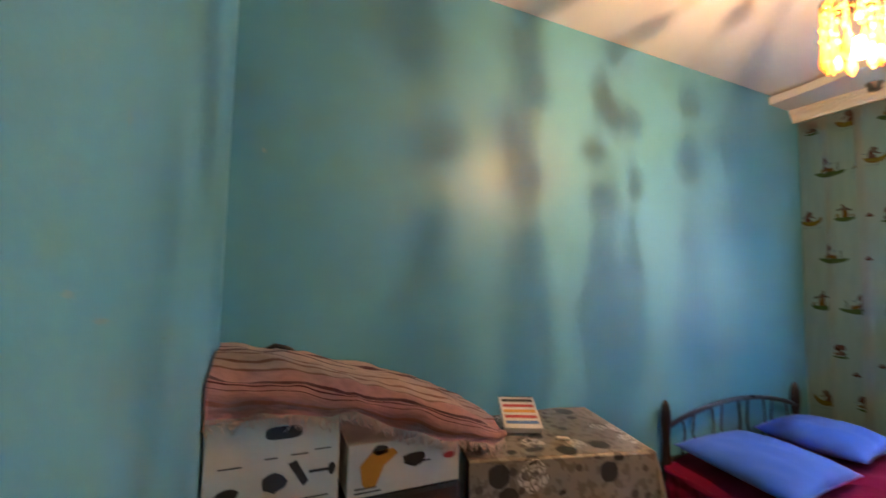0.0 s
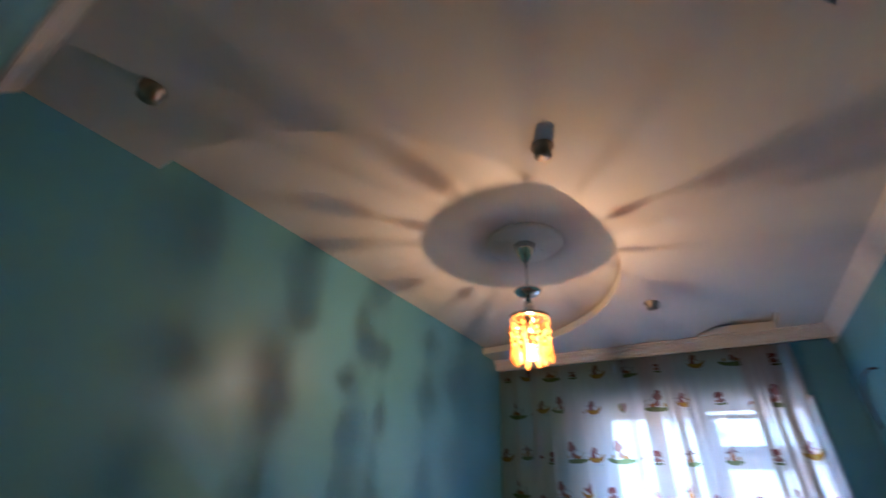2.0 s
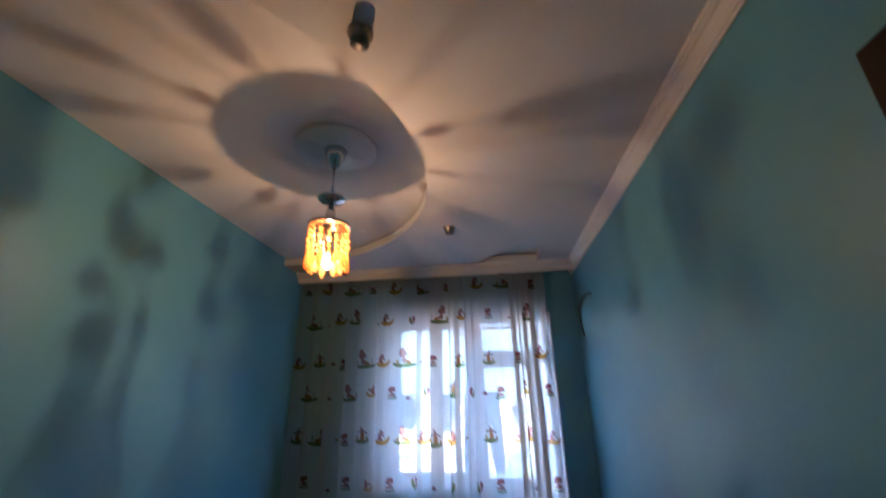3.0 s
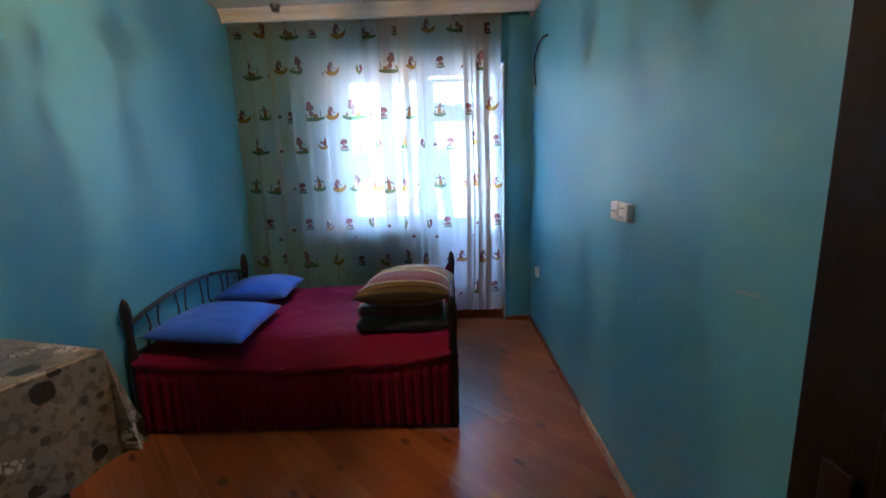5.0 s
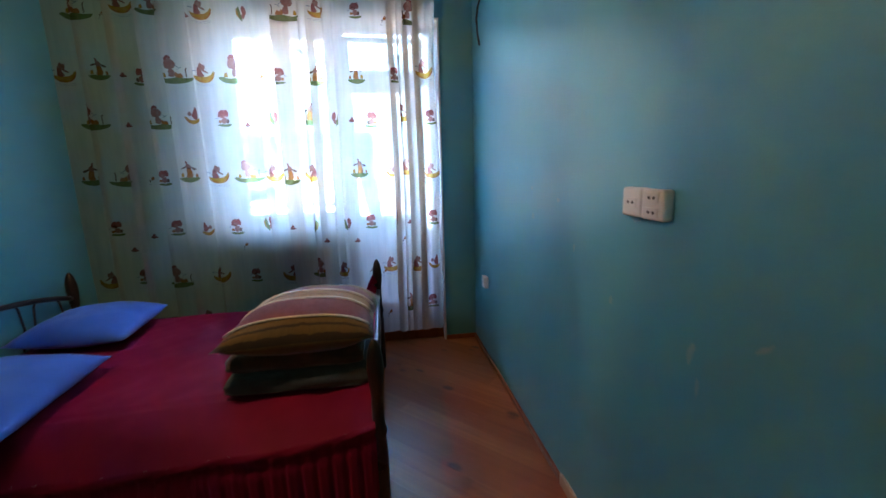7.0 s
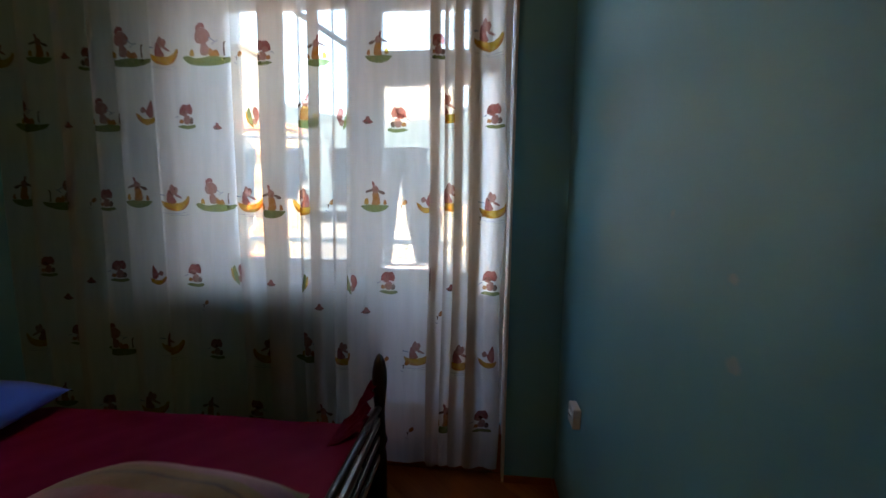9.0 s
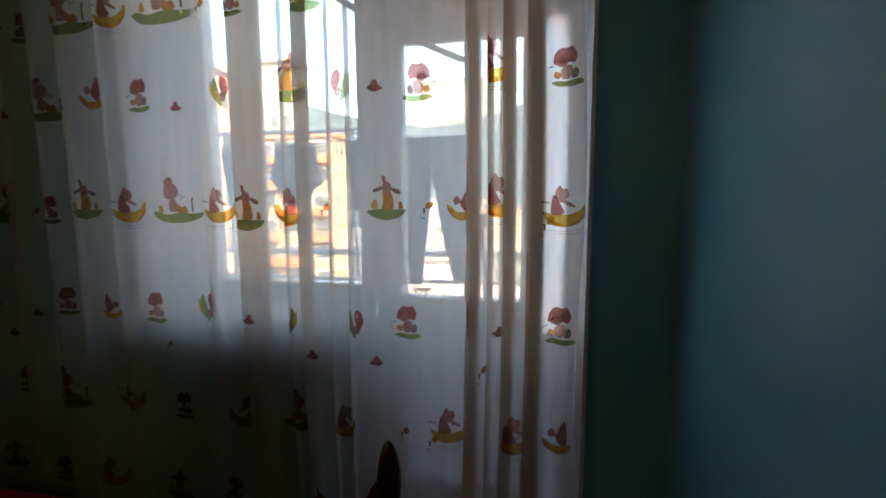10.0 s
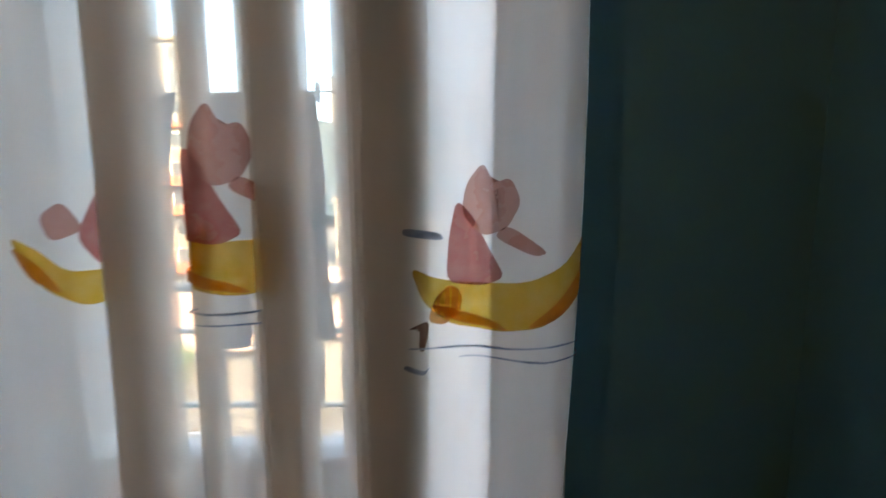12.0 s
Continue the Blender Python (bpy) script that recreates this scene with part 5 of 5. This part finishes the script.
# ---- balcony ----
GZ = -9.0
balcony = tagged(new("balcony"), "grey concrete balcony with white painted metal railing", "balcony")
part("slab", one((-3.2, Y1 + 0.361, 0.0), (1.95, 6.05, 0.14), 0.01), M_PLASTER, balcony)
# unseen wall, added to keep skylight from the right off the curtain
part("added_side_screen", one((1.80, Y1 + 0.362, 0.14), (1.95, 6.05, 3.3), 0.01), M_PLASTER, balcony)
for z, r in ((1.12, 0.022), (0.93, 0.014), (0.60, 0.014), (0.30, 0.014)):
    part("rail", tube(bmesh.new(), [(-3.2, 5.9, z), (1.80, 5.9, z)], r, 8), M_RAIL, balcony)
part("rail", tube(bmesh.new(), [(-3.2, 5.9, 1.97), (0.06, 5.9, 1.95)], 0.016, 8), M_RAIL, balcony)
for x in (-2.6, -1.75, -0.9, 0.06, 0.95):
    part("post", tube(bmesh.new(), [(x, 5.9, 0.13), (x, 5.9, 1.95 if x in (-2.6, -0.9, 0.06) else 1.12)], 0.016, 8), M_RAIL, balcony)
part("brace", tube(bmesh.new(), [(-0.55, Y1 + 0.36, 2.98), (0.25, 5.95, 2.62), (0.80, 6.35, 2.47)], 0.022, 8), M_GREYCLOTH, balcony)
line = thing("clothes_line", "thin clothes line strung along the balcony", "clothes line")
part("cord", tube(bmesh.new(), [(-3.0 + 4.8 * i / 20, 5.6, 1.855 - 0.03 * math.sin(math.pi * i / 20)) for i in range(21)], 0.003, 6), M_PLATE, line)
for x in (-3.0,):
    part("bracket", tube(bmesh.new(), [(x, Y1 + 0.36, 1.85), (x, 5.62, 1.855)], 0.012, 6), M_RAIL, line)


def washing(name, label, outline, mat, seed):
    """Hanging laundry cut to an outline of x, z, with soft folds."""
    bm = bmesh.new()
    for piece in outline:
        bm.faces.new([bm.verts.new((x, 0, z)) for x, z in piece])
    xs, zs = [p[0] for piece in outline for p in piece], [p[1] for piece in outline for p in piece]
    for k in range(1, 14):
        x = min(xs) + (max(xs) - min(xs)) * k / 14
        bmesh.ops.bisect_plane(bm, geom=list(bm.verts) + list(bm.edges) + list(bm.faces), plane_co=(x, 0, 0), plane_no=(1, 0, 0))
    for k in range(1, 10):
        z = min(zs) + (max(zs) - min(zs)) * k / 10
        bmesh.ops.bisect_plane(bm, geom=list(bm.verts) + list(bm.edges) + list(bm.faces), plane_co=(0, 0, z), plane_no=(0, 0, 1))
    top = max(zs)
    for v in bm.verts:
        d = (top - v.co.z)
        v.co.y = 5.6 + 0.03 * min(1, d * 4) * math.sin(v.co.x * 38 + seed + d * 3) + 0.02 * noise.noise(Vector((v.co.x * 6, v.co.z * 6, seed)))
    bmesh.ops.solidify(bm, geom=list(bm.faces), thickness=0.006)
    ob = thing(name, label, "laundry", "washing on the line")
    part("cloth", bm, mat, ob, smooth=True)
    for x in (min(xs) + 0.04, max(xs) - 0.04):
        part("peg", one((x - 0.006, 5.588, top - 0.03), (x + 0.006, 5.612, top + 0.03), 0.002), M_PLATE, ob)


washing("hanging_trousers", "grey trousers hung by the waist on the clothes line", [[(0.47, 1.835), (0.86, 1.835), (0.88, 1.56), (0.665, 1.60), (0.45, 1.56)], [(0.45, 1.56), (0.665, 1.60), (0.60, 0.97), (0.45, 0.98)], [(0.665, 1.60), (0.88, 1.56), (0.91, 1.0), (0.79, 0.99)]], M_GREYCLOTH, 0)
washing("hanging_shirt", "dark grey shirt hung on the clothes line", [[(0.13, 1.83), (0.40, 1.83), (0.39, 1.60), (0.33, 1.58), (0.31, 1.40), (0.17, 1.42), (0.15, 1.6)]], M_GREYCLOTH, 2)
washing("hanging_shirt", "slate grey shirt hung on the clothes line", [[(-0.34, 1.83), (-0.06, 1.83), (-0.02, 1.58), (-0.10, 1.52), (-0.12, 1.44), (-0.28, 1.46), (-0.36, 1.6)]], M_GREYCLOTH, 6)
washing("hanging_towel", "pale grey towel hung on the clothes line", [[(-0.72, 1.83), (-0.42, 1.83), (-0.43, 1.42), (-0.71, 1.45)]], M_PALECLOTH, 8)

# ---- town and hills ----
bm = bmesh.new()
vs = [bm.verts.new(p) for p in ((-3000, -3000, GZ), (3000, -3000, GZ), (3000, 3000, GZ), (-3000, 3000, GZ))]
bm.faces.new(vs)
setting("ground", bm, M_ASPHALT)


def ridge(u, v):
    x, y = -900 + 1800 * u, 170 + 620 * v
    az = math.atan2(x, y)
    crest = 0.27 + 0.22 * max(-0.7, min(az, 0.6)) + 0.012 * math.sin(az * 9) + 0.03 * noise.noise(Vector((x / 90, y / 90, 0)))
    h = max(0, crest) * 430 * math.exp(-((v - 0.45) / 0.28) ** 2)
    h += 85 * math.exp(-((x + 290) / 120) ** 2 - ((y - 330) / 110) ** 2)
    h += 5 * noise.noise(Vector((x / 14, y / 14, 3))) * min(1, h / 20)
    return (x, y, GZ - 2 + h)


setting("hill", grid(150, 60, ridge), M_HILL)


def apartment(label, x0, x1, y0, y1, z1, storeys, bays, body, band, balconies=True):
    ob = thing("apartment_building", label, "building", "town buildings")
    part("wall", one((x0, y0, GZ), (x1, y1, z1)), body, ob)
    roof = part("roof", one((x0 - 0.4, y0 - 0.4, z1), (x1 + 0.4, y1 + 0.4, z1 + 0.5)), band, ob)
    sh, bw = (z1 - GZ) / storeys, (x1 - x0) / bays
    for s in range(storeys):
        zb = GZ + s * sh
        for k in range(bays):
            xa = x0 + k * bw
            glazing = part("window", one((xa + bw * 0.22, y0 - 0.06, zb + sh * 0.3), (xa + bw * 0.78, y0 + 0.02, zb + sh * 0.82)), M_DARKGLASS, ob)
            part("window_frame", frame_bars((xa + bw * 0.2, zb + sh * 0.28), (xa + bw * 0.8, zb + sh * 0.84), 0.12, y0 - 0.1, y0 + 0.01, 0), M_RAIL, glazing)
            if balconies and (k + s) % 3 != 2:
                part("balcony", one((xa + bw * 0.08, y0 - 1.3, zb + 0.02), (xa + bw * 0.92, y0 - 0.02, zb + sh * 0.34)), band, ob)
        if x1 < 5:
            for k in range(3):
                yb = y0 + (y1 - y0) * (k + 0.3) / 3
                part("side_window", one((x1 - 0.02, yb, zb + sh * 0.3), (x1 + 0.06, yb + (y1 - y0) * 0.12, zb + sh * 0.8)), M_DARKGLASS, ob)
    return ob


apartment("tall pink apartment block with rows of balconies across the street", -42, -18.8, 24, 29, 10.2, 6, 7, M_PINK, M_WHITEHOUSE)
apartment("cream apartment house with orange balcony bands", -38, -20.6, 48, 52, 9.2, 6, 5, M_CREAM, M_ORANGE)
apartment("tall pale apartment block behind the lower houses", -41, -33.5, 62, 66, 23, 9, 3, M_WHITEHOUSE, M_CREAM, False)
apartment("pale low house at the foot of the hill", -17, -7, 76, 88, 1.6, 3, 5, M_WHITEHOUSE, M_ROOF, False)
apartment("cream low house at the foot of the hill", -6, 4, 82, 94, -0.3, 3, 5, M_CREAM, M_ORANGE, False)
apartment("white low house at the foot of the hill", 6, 19, 78, 92, 1.2, 3, 6, M_WHITEHOUSE, M_ROOF, False)
apartment("pale house with a red roof high on the hill", -100, -26, 400, 416, 118, 18, 9, M_WHITEHOUSE, M_PINK, False)


def shed(label, x0, x1, y0, y1, z, slope):
    ob = thing("shed", label, "shed", "street sheds")
    part("wall", one((x0, y0, GZ), (x1, y1, z - 0.3)), M_WHITEHOUSE, ob)
    bm = bmesh.new()
    box(bm, (x0 - 0.4, y0 - 0.5, z), (x1 + 0.4, y1 + 0.4, z + 0.12))
    for i in range(int((x1 - x0) / 0.8)):
        box(bm, (x0 + 0.8 * i, y0 - 0.5, z + 0.12), (x0 + 0.8 * i + 0.06, y1 + 0.4, z + 0.18))
    for v in bm.verts:
        v.co.z += slope * (v.co.y - y0)
    part("roof", bm, M_ROOF, ob)
    part("door", one((x0 + 1.0, y0 - 0.06, GZ), (x0 + 2.4, y0 + 0.02, GZ + 2.4)), M_GREYCLOTH, ob)


shed("low street shed with a rusty sheet roof", -15, -6, 21, 27, -4.6, 0.12)
shed("long street shed with a patched sheet roof", -4.5, 5, 24, 31, -5.0, 0.10)
shed("small lean-to with a pale sheet roof", -11, -3, 35, 40, -5.2, 0.15)

M_LEAF = material("green_leaves", (0.07, 0.12, 0.03), (0.04, 0.08, 0.02), rough=0.8, scale=3, detail=20, bump=0.2)
M_BARK = material("brown_bark", (0.12, 0.08, 0.05), rough=0.95, scale=6, detail=30, bump=0.4)
rng = random.Random(21)
for tx, ty, th in ((-9.5, 18.5, 6.0), (-13.5, 20.5, 5.0), (2.5, 38, 6.0)):
    tree = thing("tree", "small leafy street tree below the balcony", "tree", "street trees")
    bm = bmesh.new()
    tube(bm, [(tx, ty, GZ), (tx + 0.1, ty, GZ + th * 0.3), (tx, ty + 0.1, GZ + th * 0.65)], [0.16, 0.12, 0.05], 8)
    for k in range(6):
        a = k * 1.05
        tube(bm, [(tx + 0.05, ty, GZ + th * (0.32 + 0.05 * k)), (tx + math.cos(a) * th * 0.22, ty + math.sin(a) * th * 0.22, GZ + th * (0.55 + 0.06 * k))], [0.06, 0.02], 6)
    part("trunk", bm, M_BARK, tree)
    verts, faces = [], []
    for k in range(1500):
        d = Vector((rng.gauss(0, 1), rng.gauss(0, 1), rng.gauss(0, 0.8)))
        d = d.normalized() * th * 0.33 * rng.uniform(0.4, 1.0) * (0.8 + 0.4 * noise.noise(d * 1.3))
        p = Vector((tx, ty, GZ + th * 0.72)) + d
        a, c = Vector((rng.gauss(0, 1), rng.gauss(0, 1), rng.gauss(0, 1))).normalized() * 0.16, Vector((rng.gauss(0, 1), rng.gauss(0, 1), rng.gauss(0, 1))).normalized() * 0.08
        i = len(verts)
        verts += [p - a, p + c, p + a, p - c]
        faces.append((i, i + 1, i + 2, i + 3))
    me = bpy.data.meshes.new("crown")
    me.from_pydata(verts, [], faces)
    me.materials.append(M_LEAF)
    crown = new("crown", me)
    crown.parent = tree

# ---- floor planks, laid on the slant ----


def clip(poly, axis, limit, keep_less):
    out = []
    for i in range(len(poly)):
        p, q = poly[i], poly[(i + 1) % len(poly)]
        pin, qin = (p[axis] <= limit) == keep_less, (q[axis] <= limit) == keep_less
        if pin:
            out.append(p)
        if pin != qin:
            t = (limit - p[axis]) / (q[axis] - p[axis])
            out.append((p[0] + (q[0] - p[0]) * t, p[1] + (q[1] - p[1]) * t))
    return out


rng = random.Random(17)
PW = 0.112
d1, d2 = Vector((1, -1)).normalized(), Vector((1, 1)).normalized()
for k in range(-8, 52):
    off = k * PW - 0.9
    t = -4.2 + rng.uniform(0, 1.5)
    while t < 3.6:
        ln = rng.uniform(1.6, 3.2)
        a, c = t + 0.0008, t + ln - 0.0008
        e0, e1 = off + 0.0004, off + PW - 0.0004
        quad = [tuple(d1 * p + d2 * q) for p, q in ((a, e0), (c, e0), (c, e1), (a, e1))]
        for axis, lim, less in ((0, XL, False), (0, XR, True), (1, Y0 - 0.14, False), (1, Y1 + 0.06, True)):
            quad = clip(quad, axis, lim, less) if quad else []
        t += ln
        if len(quad) < 3:
            continue
        area = sum(quad[i][0] * quad[(i + 1) % len(quad)][1] - quad[(i + 1) % len(quad)][0] * quad[i][1] for i in range(len(quad))) / 2
        if abs(area) < 0.002:
            continue
        if area < 0:
            quad = quad[::-1]
        part("plank", prism(bmesh.new(), quad, -0.021, rng.uniform(-0.0003, 0.0001)), M_PINE, floor)
